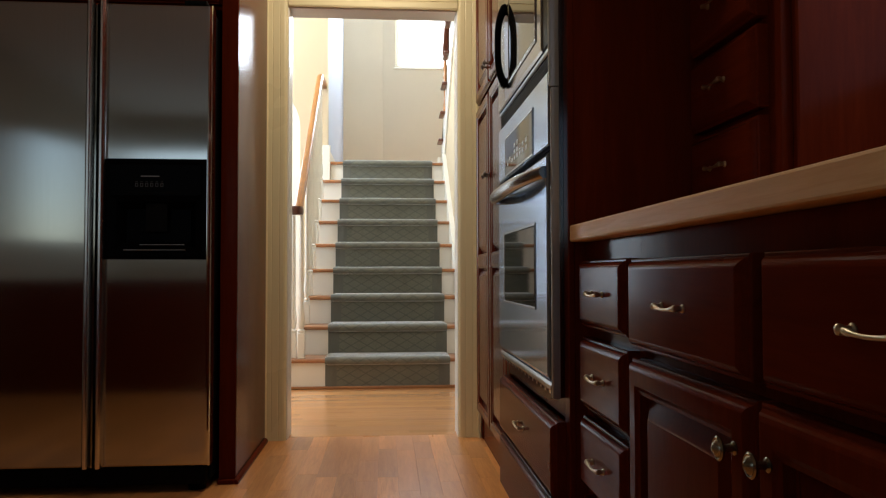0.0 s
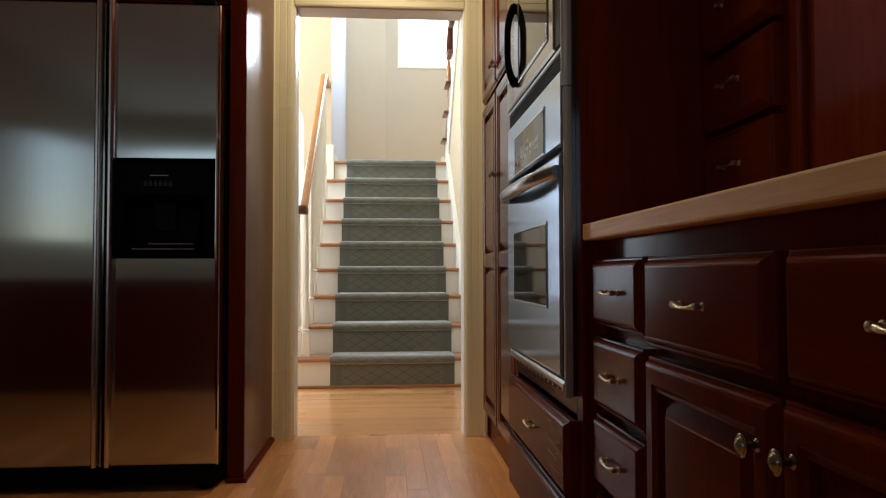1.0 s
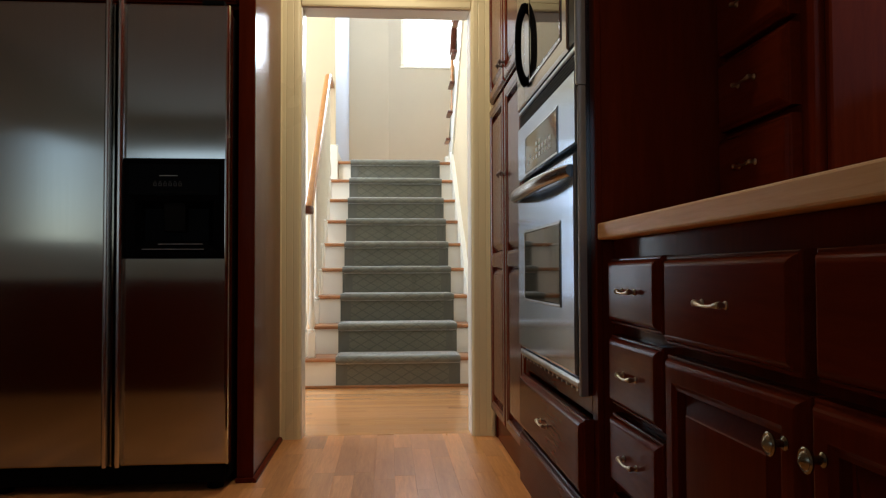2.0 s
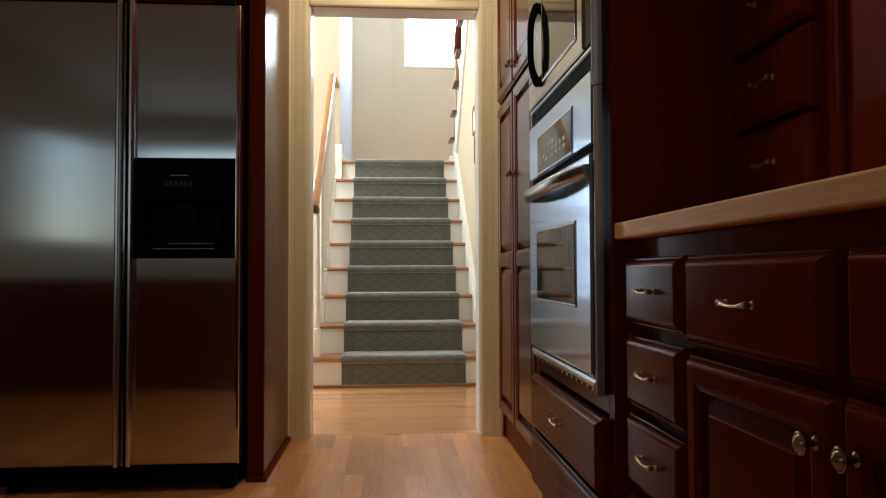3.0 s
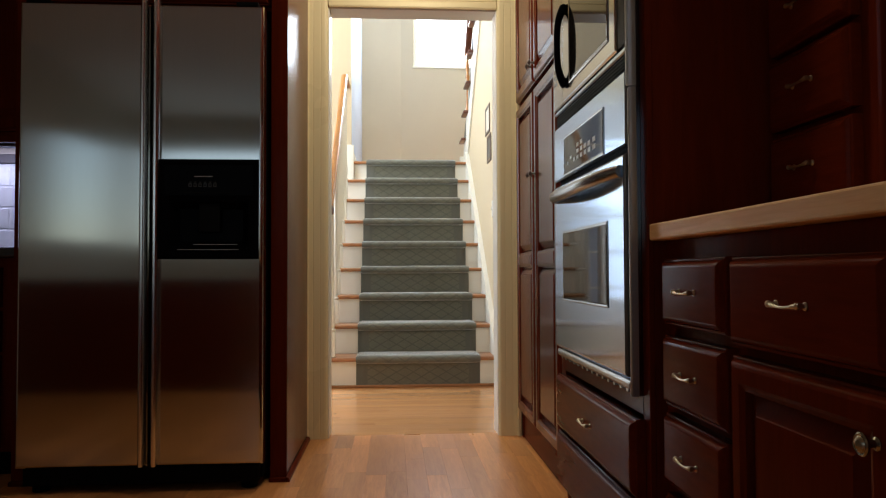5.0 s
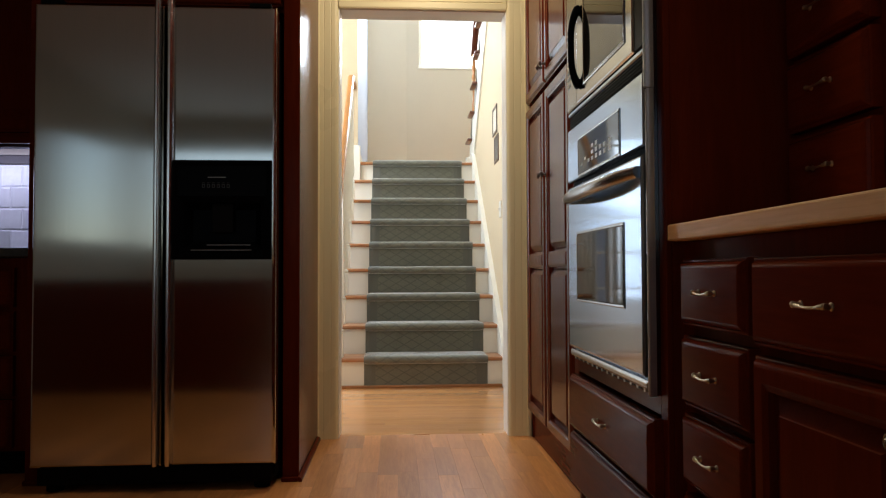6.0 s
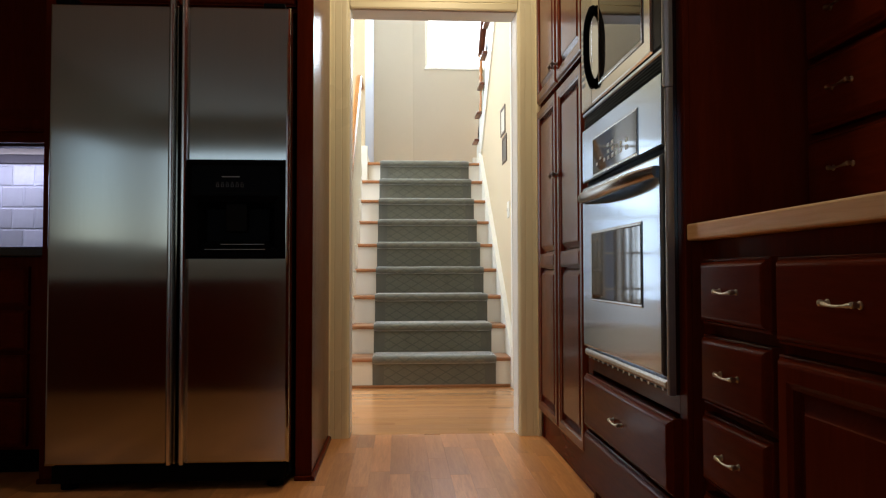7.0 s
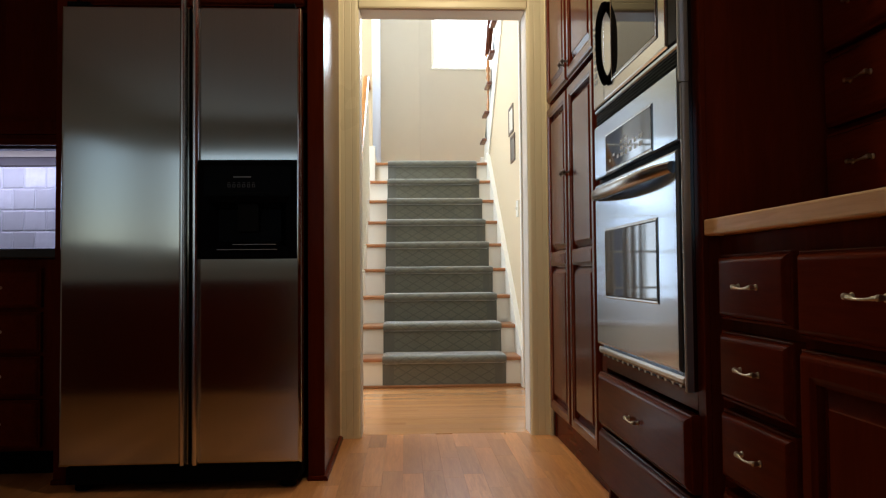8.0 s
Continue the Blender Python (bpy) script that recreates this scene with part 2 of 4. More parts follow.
def add_box(bm, x0, x1, y0, y1, z0, z1, r=0.0, seg=2):
    """A box, its edges rounded by r."""
    got = bmesh.ops.create_cube(bm, size=1)
    vs = got["verts"]
    for v in vs:
        v.co = Vector(((x0 + x1) / 2 + v.co.x * (x1 - x0), (y0 + y1) / 2 + v.co.y * (y1 - y0), (z0 + z1) / 2 + v.co.z * (z1 - z0)))
    if r:
        es = list({e for v in vs for e in v.link_edges})
        bmesh.ops.bevel(bm, geom=es, offset=r, segments=seg, affect="EDGES", profile=0.5)
    return bm


def box(x0, x1, y0, y1, z0, z1, r=0.0, seg=2):
    return add_box(bmesh.new(), x0, x1, y0, y1, z0, z1, r, seg)


def facing_left(x):
    """Width along y, height along z, depth out towards -x, from the plane at x."""
    return lambda u, v, w: Vector((x - w, u, v))


def facing_near(y):
    """Width along x, height along z, depth out towards -y, from the plane at y."""
    return lambda u, v, w: Vector((u, y - w, v))


def add_loops(bm, put, u0, u1, v0, v1, profile, front=True, back=True):
    """Nested rectangles (inset, depth), bridged one to the next."""
    rings = []
    for i, w in profile:
        rings.append([bm.verts.new(put(u, v, w)) for u, v in ((u0 + i, v0 + i), (u1 - i, v0 + i), (u1 - i, v1 - i), (u0 + i, v1 - i))])
    for a, b in zip(rings, rings[1:]):
        for k in range(4):
            bm.faces.new((a[k], a[(k + 1) % 4], b[(k + 1) % 4], b[k]))
    if back:
        bm.faces.new(rings[0][::-1])
    if front:
        bm.faces.new(rings[-1])
    return bm


def add_lathe(bm, profile, base, axis, n=16):
    """A turned shape: profile of (radius, height) about an axis from base."""
    axis = Vector(axis).normalized()
    side = axis.orthogonal().normalized()
    other = axis.cross(side)
    rings = []
    for r, h in profile:
        c = Vector(base) + axis * h
        rings.append([bm.verts.new(c + (side * math.cos(2 * math.pi * k / n) + other * math.sin(2 * math.pi * k / n)) * r) for k in range(n)])
    for a, b in zip(rings, rings[1:]):
        for k in range(n):
            bm.faces.new((a[k], a[(k + 1) % n], b[(k + 1) % n], b[k]))
    bm.faces.new(rings[0][::-1])
    bm.faces.new(rings[-1])
    return bm


def add_sweep(bm, path, shape, up=(0, 0, 1)):
    """A closed cross-section (list of (side, up) or a function of the step) drawn along a path."""
    pts = [Vector(p) for p in path]
    rings = []
    for i, p in enumerate(pts):
        d = (pts[min(i + 1, len(pts) - 1)] - pts[max(i - 1, 0)]).normalized()
        s = d.cross(Vector(up)).normalized()
        t = s.cross(d).normalized()
        sec = shape(i / (len(pts) - 1)) if callable(shape) else shape
        rings.append([bm.verts.new(p + s * a + t * b) for a, b in sec])
    n = len(rings[0])
    for a, b in zip(rings, rings[1:]):
        for k in range(n):
            bm.faces.new((a[k], a[(k + 1) % n], b[(k + 1) % n], b[k]))
    bm.faces.new(rings[0][::-1])
    bm.faces.new(rings[-1])
    return bm


def round_section(r, n=12, flat=1.0):
    return [(r * math.cos(2 * math.pi * k / n), r * flat * math.sin(2 * math.pi * k / n)) for k in range(n)]


# ---- cabinet fittings ----
def add_pull(put, parent, u, v, w, half=0.05, material=None):
    """A bowed antique-brass bar pull on two rosettes."""
    half *= 0.76
    bm = bmesh.new()
    path = []
    for k in range(17):
        s = -1 + 2 * k / 16
        path.append(put(u + s * half * 1.12, v + 0.003 - 0.004 * math.cos(s * math.pi * 0.5), w + 0.0105 + 0.0035 * math.cos(s * math.pi * 0.5)))
    rad = lambda f: round_section(0.0022 + 0.0022 * abs(2 * f - 1) ** 3 + 0.0012 * math.exp(-((abs(2 * f - 1) - 0.62) / 0.07) ** 2))
    add_sweep(bm, path, rad, put(0, 0, 1) - put(0, 0, 0))
    out = put(0, 0, 1) - put(0, 0, 0)
    for s in (-1, 1):
        add_lathe(bm, [(0.0062, 0), (0.0062, 0.0015), (0.0040, 0.003), (0.0036, 0.007), (0.0052, 0.0105), (0.0046, 0.0145), (0.0015, 0.0165)],
                  put(u + s * half, v + 0.002, w), out, 12)
    return smooth(part("handle", bm, material or BRASS, parent, "aged brass bar pull"))


def add_knob(put, parent, u, v, w, size=1.0, material=None):
    """A turned knob with a ringed disc."""
    prof = [(0.010, 0), (0.010, 0.002), (0.006, 0.005), (0.0052, 0.016), (0.009, 0.019), (0.0165, 0.022), (0.0172, 0.025),
            (0.0145, 0.027), (0.0125, 0.0265), (0.0105, 0.029), (0.007, 0.0315), (0.0065, 0.031), (0.003, 0.0335)]
    out = put(0, 0, 1) - put(0, 0, 0)
    bm = add_lathe(bmesh.new(), [(r * size, h * size) for r, h in prof], put(u, v, w), out, 24)
    return smooth(part("knob", bm, material or KNOB, parent, "aged metal knob"), 30)


SLAB_EDGE = [(0, -0.012), (0, 0.007), (0.0008, 0.0088), (0.0024, 0.0098), (0.0052, 0.0102), (0.0064, 0.0122), (0.0088, 0.0158), (0.0118, 0.0184), (0.0150, 0.0199), (0.0175, 0.0205)]


def drawer_front(put, parent, u0, u1, v0, v1, pull=True, half=0.05):
    f = part("drawer_front", add_loops(bmesh.new(), put, u0, u1, v0, v1, SLAB_EDGE), CHERRY_H, parent)
    if pull:
        add_pull(put, f, (u0 + u1) / 2, (v0 + v1) / 2, 0.0205, half)
    return f


def panel_door(put, parent, u0, u1, v0, v1, stile=0.06, rails=(), knob=None, knob_mat=None, name="door", finish=None):
    """A frame-and-panel door; rails holds the heights (low, high) of cross rails."""
    inner = [(0, -0.012), (0, 0.008), (0.0008, 0.0098), (0.0024, 0.0108), (0.0052, 0.0112), (0.0064, 0.0130), (0.0086, 0.0164), (0.0114, 0.0190), (0.0145, 0.0204), (0.017, 0.021)]
    bm = add_loops(bmesh.new(), put, u0, u1, v0, v1, inner + [(stile - 0.012, 0.021), (stile - 0.006, 0.0175), (stile, 0.016), (stile, -0.010)], front=False, back=False)
    d = part(name, bm, finish or CHERRY, parent)
    cuts = [v0 + stile] + [c for r in rails for c in r] + [v1 - stile]
    for r0, r1 in rails:
        part("rail", add_loops(bmesh.new(), put, u0 + stile - 0.001, u1 - stile + 0.001, r0, r1, [(0, 0.004), (0, 0.0165), (0.006, 0.0178), (0.012, 0.0205)]), finish or CHERRY_H, d)
    for a, b in zip(cuts[::2], cuts[1::2]):
        part("panel", add_loops(bmesh.new(), put, u0 + stile - 0.002, u1 - stile + 0.002, a - 0.002, b + 0.002,
                                [(0, -0.0115), (0, 0.002), (0.008, 0.002), (0.034, 0.0145), (0.036, 0.0165)]), finish or CHERRY, d)
    if knob:
        add_knob(put, d, knob[0], knob[1], 0.0205, 0.82, knob_mat)
    return d


# ---- structure: kitchen ----
def wall_boxes(name, boxes, material, label=""):
    bm = bmesh.new()
    for b in boxes:
        add_box(bm, *b)
    return solid(name, bm, material, label, "", "", "structure")


FAR_END = 9.8
DOOR_L, DOOR_R, DOOR_TOP = -0.338, 0.472, 2.055
WALL_Y, WALL_BACK = 3.55, 3.675
wall_boxes("wall_north", [(-3.0, DOOR_L - 0.02, WALL_Y, WALL_BACK, 0, 2.55), (DOOR_R + 0.02, 1.3, WALL_Y, WALL_BACK, 0, 2.55),
                          (DOOR_L - 0.02, DOOR_R + 0.02, WALL_Y, WALL_BACK, DOOR_TOP + 0.02, 2.55)], KITCHEN)
wall_boxes("wall_east", [(1.16, 1.30, -3.2, 0.55, 0, 2.55), (1.16, 1.30, 1.17, WALL_Y, 0, 2.55),
                         (1.16, 1.30, 0.55, 1.17, 0, 1.15), (1.16, 1.30, 0.55, 1.17, 1.95, 2.55)], KITCHEN)
wall_boxes("wall_south", [(-3.0, -2.77, -3.2, -3.05, 1.0, 2.55), (-0.33, 1.16, -3.2, -3.05, 1.0, 2.55),
                          (-2.77, -0.33, -3.2, -3.05, 1.0, 1.03), (-2.77, -0.33, -3.2, -3.05, 2.22, 2.55)], KITCHEN)
wall_boxes("wall_south_lower", [(-3.0, 1.16, -3.2, -3.04, 0, 0.999)], KITCHEN)
wall_boxes("wall_west", [(-3.0, -2.85, -3.05, -2.3, 1.0, 2.55), (-3.0, -2.85, -0.9, WALL_Y, 1.0, 2.55),
                         (-3.0, -2.85, -2.3, -0.9, 1.0, 1.03), (-3.0, -2.85, -2.3, -0.9, 2.06, 2.55)], KITCHEN)
wall_boxes("wall_west_lower", [(-3.0, -2.845, -3.04, WALL_Y, 0, 0.999)], KITCHEN)
# Two unseen partitions, added to block low daylight and darken the fridge's reflection.
wall_boxes("wall_half_height", [(-0.35, 0.53, -0.42, -0.30, 0, 0.82)], CHERRY, "unseen dark cherry half-height partition, added to block daylight")
wall_boxes("wall_low", [(-2.843, -0.85, 0.33, 0.45, 0, 0.74)], CHERRY, "unseen low dark cherry partition across the room, added to block daylight")
wall_boxes("ceiling", [(-3.0, 1.3, -3.2, WALL_BACK, 2.55, 2.68)], CEIL)
floor = wall_boxes("floor", [(-3.0, 1.3, -3.2, 3.605, -0.06, -0.003), (-2.9, 1.9, 3.605, FAR_END, -0.06, -0.003)], OAK)


def window(name, put, u0, u1, v0, v1, deep, material=None):
    """A window's frame with one crossing bar, set in its opening."""
    t = thing(name, put((u0 + u1) / 2, v0, 0), "white painted window frame", "window", "", "structure")
    m = material or WHITE
    f = 0.05
    for a, b, c, d in ((u0, u1, v0, v0 + f), (u0, u1, v1 - f, v1), (u0, u0 + f, v0 + f, v1 - f), (u1 - f, u1, v0 + f, v1 - f)):
        bm = bmesh.new()
        add_loops(bm, put, a, b, c, d, [(0, -deep), (0, -deep + 0.035), (0.006, -deep + 0.04)])
        part("window_frame", bm, m, t)
    return t


window("window_2", facing_near(-3.10), -2.77, -0.33, 1.03, 2.22, 0.0)
# Unseen frame round the added west light.
window("fill_window_west", facing_left(-2.88), -2.3, -0.9, 1.03, 2.06, 0.0)
window("window_3", facing_left(1.23), 0.55, 1.17, 1.15, 1.95, 0.0)


# the doorway's casing: stepped boards with a backband, jamb and head
door = thing("door_1", ((DOOR_L + DOOR_R) / 2, WALL_Y, 0), "cream painted cased doorway without a door", "doorway", "", "structure")
CW = 0.108


def casing_board(bm, u0, u1, v0, v1, flip):
    """A casing with a raised outer band, two flutes and a rounded inner edge, standing off the wall."""
    y = WALL_Y
    steps = [(0.0, 0.0), (0.0, 0.028), (0.003, 0.031), (0.015, 0.031), (0.018, 0.028), (0.020, 0.020), (0.036, 0.019), (0.039, 0.0178),
             (0.042, 0.019), (0.070, 0.019), (0.073, 0.0178), (0.076, 0.019), (0.092, 0.019), (0.100, 0.017), (CW, 0.010), (CW, 0.0)]
    ends = []
    for v in (v0, v1):
        row = []
        for s, w in steps:
            u = u0 + s if not flip else u1 - s
            row.append(bm.verts.new((u, y - w, v)))
        ends.append(row)
    n = len(steps)
    for k in range(n):
        bm.faces.new((ends[0][k], ends[0][(k + 1) % n], ends[1][(k + 1) % n], ends[1][k]))
    bm.faces.new(ends[0])
    bm.faces.new(ends[1][::-1])
    return bm


part("casing", casing_board(bmesh.new(), DOOR_L - CW - 0.002, DOOR_L, 0, DOOR_TOP + CW, False), CREAM, door)
part("casing", casing_board(bmesh.new(), DOOR_R, DOOR_R + CW, 0, DOOR_TOP + CW, True), CREAM, door)
bm = bmesh.new()
prof = [(0.0, 0.0), (0.0, 0.014), (0.008, 0.018), (0.034, 0.019), (0.037, 0.016), (0.040, 0.019), (0.068, 0.019), (0.086, 0.021), (0.090, 0.031), (0.106, 0.031), (CW, 0.0)]
ends = [[bm.verts.new((u, WALL_Y - w, DOOR_TOP + s)) for s, w in prof] for u in (DOOR_L + 0.001, DOOR_R - 0.001)]
for k in range(len(prof)):
    bm.faces.new((ends[0][k], ends[0][(k + 1) % len(prof)], ends[1][(k + 1) % len(prof)], ends[1][k]))
bm.faces.new(ends[0])
bm.faces.new(ends[1][::-1])
part("head_casing", bm, CREAM, door)
part("jamb", box(DOOR_L - 0.019, DOOR_L + 0.004, WALL_Y - 0.006, WALL_BACK + 0.004, 0, DOOR_TOP, 0.003), WHITE, door, "glossy white painted jamb")
part("jamb", box(DOOR_R - 0.004, DOOR_R + 0.019, WALL_Y - 0.006, WALL_BACK + 0.004, 0, DOOR_TOP, 0.003), WHITE, door, "glossy white painted jamb")
part("head_jamb", box(DOOR_L + 0.005, DOOR_R - 0.005, WALL_Y - 0.006, WALL_BACK + 0.004, DOOR_TOP - 0.006, DOOR_TOP + 0.019, 0.003), WHITE, door)
for u0, u1, side in ((DOOR_L - CW, DOOR_L, False), (DOOR_R, DOOR_R + CW, True)):
    part("hall_casing", box(u0, u1, WALL_BACK + 0.0005, WALL_BACK + 0.02, 0, DOOR_TOP + CW, 0.004), WHITE, door)
# Small cream door stop low beside the left casing.
part("door_stop", box(DOOR_L - CW - 0.012, DOOR_L - CW - 0.002, WALL_Y - 0.03, WALL_Y - 0.004, 0.17, 0.20, 0.003), CREAM, door)

# ---- hall and stairwell walls ----
STEP_Y, RISE, RUN = 5.055, 0.2035, 0.2415      # first riser, rise and going
LAND_Z, LAND_Y = 9 * RISE, STEP_Y + 8 * RUN    # landing height, last riser
FAR_Y, LEFT_X, RIGHT_X = 9.60, -0.432, 0.69
arch_c, arch_r, arch_v = -1.137, 0.45, 2.15


def arch_wall():
    """The wall beside the stair's head, with a round-headed opening."""
    bm = bmesh.new()
    x0, x1, z1, y0, y1 = -2.8, LEFT_X, 5.0, 7.0, 7.12
    lo, hi, crown = arch_c - arch_r, arch_c + arch_r, arch_v + arch_r + 0.05
    add_box(bm, x0, lo, y0, y1, 0, crown)
    add_box(bm, hi, x1, y0, y1, 0, crown)
    add_box(bm, x0, x1, y0, y1, crown, z1)
    arc = [(arch_c - arch_r * math.cos(math.pi * k / 24), arch_v + arch_r * math.sin(math.pi * k / 24)) for k in range(25)]
    for (u, v), (p, q) in zip(arc, arc[1:]):
        low = [bm.verts.new((a, y, b)) for y in (y0, y1) for a, b in ((u, v), (p, q))]
        top = [bm.verts.new((a, y, crown)) for y in (y0, y1) for a in (u, p)]
        for f in ((low[0], low[1], top[1], top[0]), (low[2], low[3], top[3], top[2]), (low[0], low[1], low[3], low[2])):
            bm.faces.new(f)
    return bm


solid("wall_hall_north", arch_wall(), TAN, "", "", "", "structure")
arched = thing("door_2", (arch_c, 7.06, 0), "round-headed glazed door with a cream white frame", "door", "", "structure")
bm = bmesh.new()


def arch_ring(r, low, y):
    pts = [(arch_c - r, low)] + [(arch_c - r * math.cos(math.pi * k / 20), arch_v + r * math.sin(math.pi * k / 20)) for k in range(21)] + [(arch_c + r, low)]
    return [bm.verts.new((u, y, v)) for u, v in pts]


rings = [arch_ring(arch_r - 0.003, 0.0, 7.09), arch_ring(arch_r - 0.003, 0.0, 7.035), arch_ring(arch_r - 0.135, 0.26, 7.035), arch_ring(arch_r - 0.145, 0.27, 7.09)]
for p, q in zip(rings, rings[1:]):
    for k in range(len(p)):
        bm.faces.new((p[k], p[(k + 1) % len(p)], q[(k + 1) % len(q)], q[k]))
part("door_frame", bm, WHITE, arched)
for k in (-1, 1):
    part("glazing_bar", box(arch_c + 0.102 * k - 0.011, arch_c + 0.102 * k + 0.011, 7.045, 7.07, 0.265, arch_v + 0.22, 0.003), WHITE, arched)
for v in (0.62, 0.97, 1.32, 1.67, 2.02):
    part("glazing_bar", box(arch_c - 0.308, arch_c + 0.308, 7.048, 7.067, v - 0.011, v + 0.011, 0.003), WHITE, arched)
# This wall's blue tint stands for daylight from the landing window.
wall_boxes("wall_landing_west", [(LEFT_X - 0.12, LEFT_X, 7.12, FAR_Y, LAND_Z - 0.25, 5.0)], DAYLIT_PAINT)
WIN = (0.234, 1.60, 3.478, 4.80)
bm = bmesh.new()
a, b = [[bm.verts.new((x, y, z)) for x, y in ((LEFT_X, FAR_Y), (LEFT_X, FAR_Y - 0.11), (0.075, FAR_Y - 0.002), (0.075, FAR_Y))] for z in (LAND_Z - 0.2, 4.999)]
for k in range(4):
    bm.faces.new((a[k], a[(k + 1) % 4], b[(k + 1) % 4], b[k]))
bm.faces.new(a), bm.faces.new(b[::-1])
solid("wall_landing_corner", bm, BEIGE, "", "", "", "structure")
wall_boxes("wall_landing_north", [(LEFT_X - 0.12, WIN[0], FAR_Y, FAR_Y + 0.2, 0, 5.0), (WIN[1], 2.0, FAR_Y, FAR_Y + 0.2, 0, 5.0),
                                  (WIN[0], WIN[1], FAR_Y, FAR_Y + 0.2, 0, WIN[2]), (WIN[0], WIN[1], FAR_Y, FAR_Y + 0.2, WIN[3], 5.0)], BEIGE)
wall_boxes("wall_stair_east", [(1.75, 1.9, 3.675, FAR_Y, 0, 5.0)], BEIGE)
wall_boxes("wall_hall_west", [(-2.9, -2.72, 3.675, 4.25, 0, 5.0), (-2.9, -2.72, 6.15, 7.0, 0, 3.5), (-2.9, -2.72, 6.8, 7.0, 3.5, 5.0), (-2.9, -2.72, 6.15, 6.8, 4.7, 5.0),
                              (-2.9, -2.72, 4.25, 6.15, 0, 0.95), (-2.9, -2.72, 4.25, 6.15, 2.55, 3.5), (-2.9, -2.72, 4.25, 5.4, 3.5, 5.0), (-2.9, -2.72, 5.4, 6.15, 4.7, 5.0)], TAN)
wall_boxes("ceiling_hall", [(-2.9, 1.75, 3.675, 5.2, 2.62, 2.9)], CEIL)
wall_boxes("ceiling_stairwell", [(-2.9, 1.9, 5.2, FAR_Y + 0.2, 5.0, 5.12)], CEIL)
wall_boxes("wall_upper", [(-2.9, 1.9, 5.08, 5.2, 2.9, 5.0)], BEIGE)
# Unseen frame round the added upper hall light.
window("fill_window_upper", facing_left(-2.79), 5.4, 6.8, 3.5, 4.7, 0.0)
window("window_4", facing_left(-2.79), 4.25, 6.15, 0.95, 2.55, 0.0)
wall_boxes("wall_beyond_door", [(-1.75, -0.56, 7.32, 7.40, 0, 3.0)], DAYLIT_PAINT)
sky_card, snt, sb = mat("overcast_sky")
sb.inputs["Emission Color"].default_value, sb.inputs["Emission Strength"].default_value = (0.95, 0.97, 1, 1), 3.0
haze, snt, sb = mat("daylight_beyond_door")
sb.inputs["Emission Color"].default_value, sb.inputs["Emission Strength"].default_value = (0.85, 0.93, 1, 1), 1.2
solid("backdrop", box(-1.58, -1.08, 7.20, 7.21, 0.0, 2.7), haze, "bright daylight beyond the glazed door", "sky", "", "structure")
solid("backdrop", box(-0.6, 2.6, 10.2, 10.22, 2.8, 6.0), sky_card, "bright white overcast sky outside the window", "sky", "", "structure")
w1 = window("window_1", facing_near(FAR_Y + 0.09), WIN[0], WIN[1], WIN[2], WIN[3], 0.0)
part("window_sill", box(WIN[0] - 0.012, WIN[1] + 0.01, FAR_Y - 0.012, FAR_Y + 0.05, WIN[2] - 0.014, WIN[2] + 0.004, 0.003), WHITE, w1)

# landing and its skirting
solid("landing", box(LEFT_X, 1.75, LAND_Y + 0.02, FAR_Y, LAND_Z - 0.25, LAND_Z - 0.012), OAK_X, "oak landing floor", "landing", "", "structure")
bm = box(LEFT_X, LEFT_X + 0.016, 7.02, FAR_Y - 0.13, LAND_Z - 0.01, LAND_Z + 0.13, 0.004)
add_box(bm, 0.08, RIGHT_X + 0.9, FAR_Y - 0.016, FAR_Y, LAND_Z - 0.01, LAND_Z + 0.13, 0.004)
solid("baseboard", bm, WHITE, "white landing skirting", "", "", "structure")

# ---- first flight ----
stair = thing("staircase", (0.13, STEP_Y, 0), "white painted staircase with oak treads rising to a landing", "staircase")
TX0, TX1 = -0.474, RIGHT_X - 0.03
for k in range(1, 10):
    y = STEP_Y + (k - 1) * RUN
    z = k * RISE
    x0 = -0.62 if k == 1 else (LEFT_X + 0.03 if k == 9 else TX0)
    r0 = -0.60 if k == 1 else (LEFT_X + 0.034 if k == 9 else TX0 + 0.03)
    part("riser", box(r0, TX1, y, y + 0.018, z - RISE + 0.001, z - 0.026), WHITE, stair)
    deep = RUN + 0.03 if k < 9 else 0.09
    bm = box(x0, TX1, y - 0.028, y - 0.028 + deep, z - 0.027, z)
    es = [e for e in bm.edges if all(v.co.y < y for v in e.verts) and abs(e.verts[0].co.x - e.verts[1].co.x) > 0.1]
    bmesh.ops.bevel(bm, geom=es, offset=0.011, segments=4, affect="EDGES", profile=0.5)
    smooth(part("tread", bm, TREAD, stair, "oak tread with a rounded nosing"))
    if 1 < k < 9:
        # white bracket under the tread's open end
        part("bracket", box(TX0 + 0.004, TX0 + 0.03, y - 0.002, y + RUN - 0.002, z - RISE + 0.001, z - 0.028, 0.003), WHITE, stair)
bm = bmesh.new()
pts = [(STEP_Y + 0.02, 0.0), (STEP_Y + 0.02, RISE - 0.03)]
for k in range(2, 10):
    y = STEP_Y + (k - 1) * RUN
    pts += [(y + 0.02, (k - 1) * RISE - 0.03), (y + 0.02, k * RISE - 0.03)]
pts += [(7.0, 9 * RISE - 0.03), (7.0, 0.0)]
a, b = [[bm.verts.new((x, y, z)) for y, z in pts] for x in (TX0 + 0.012, TX0 + 0.032)]
for k in range(len(pts)):
    bm.faces.new((a[k], a[(k + 1) % len(pts)], b[(k + 1) % len(pts)], b[k]))
bm.faces.new(a), bm.faces.new(b[::-1])
part("side_panel", bm, WHITE, stair)
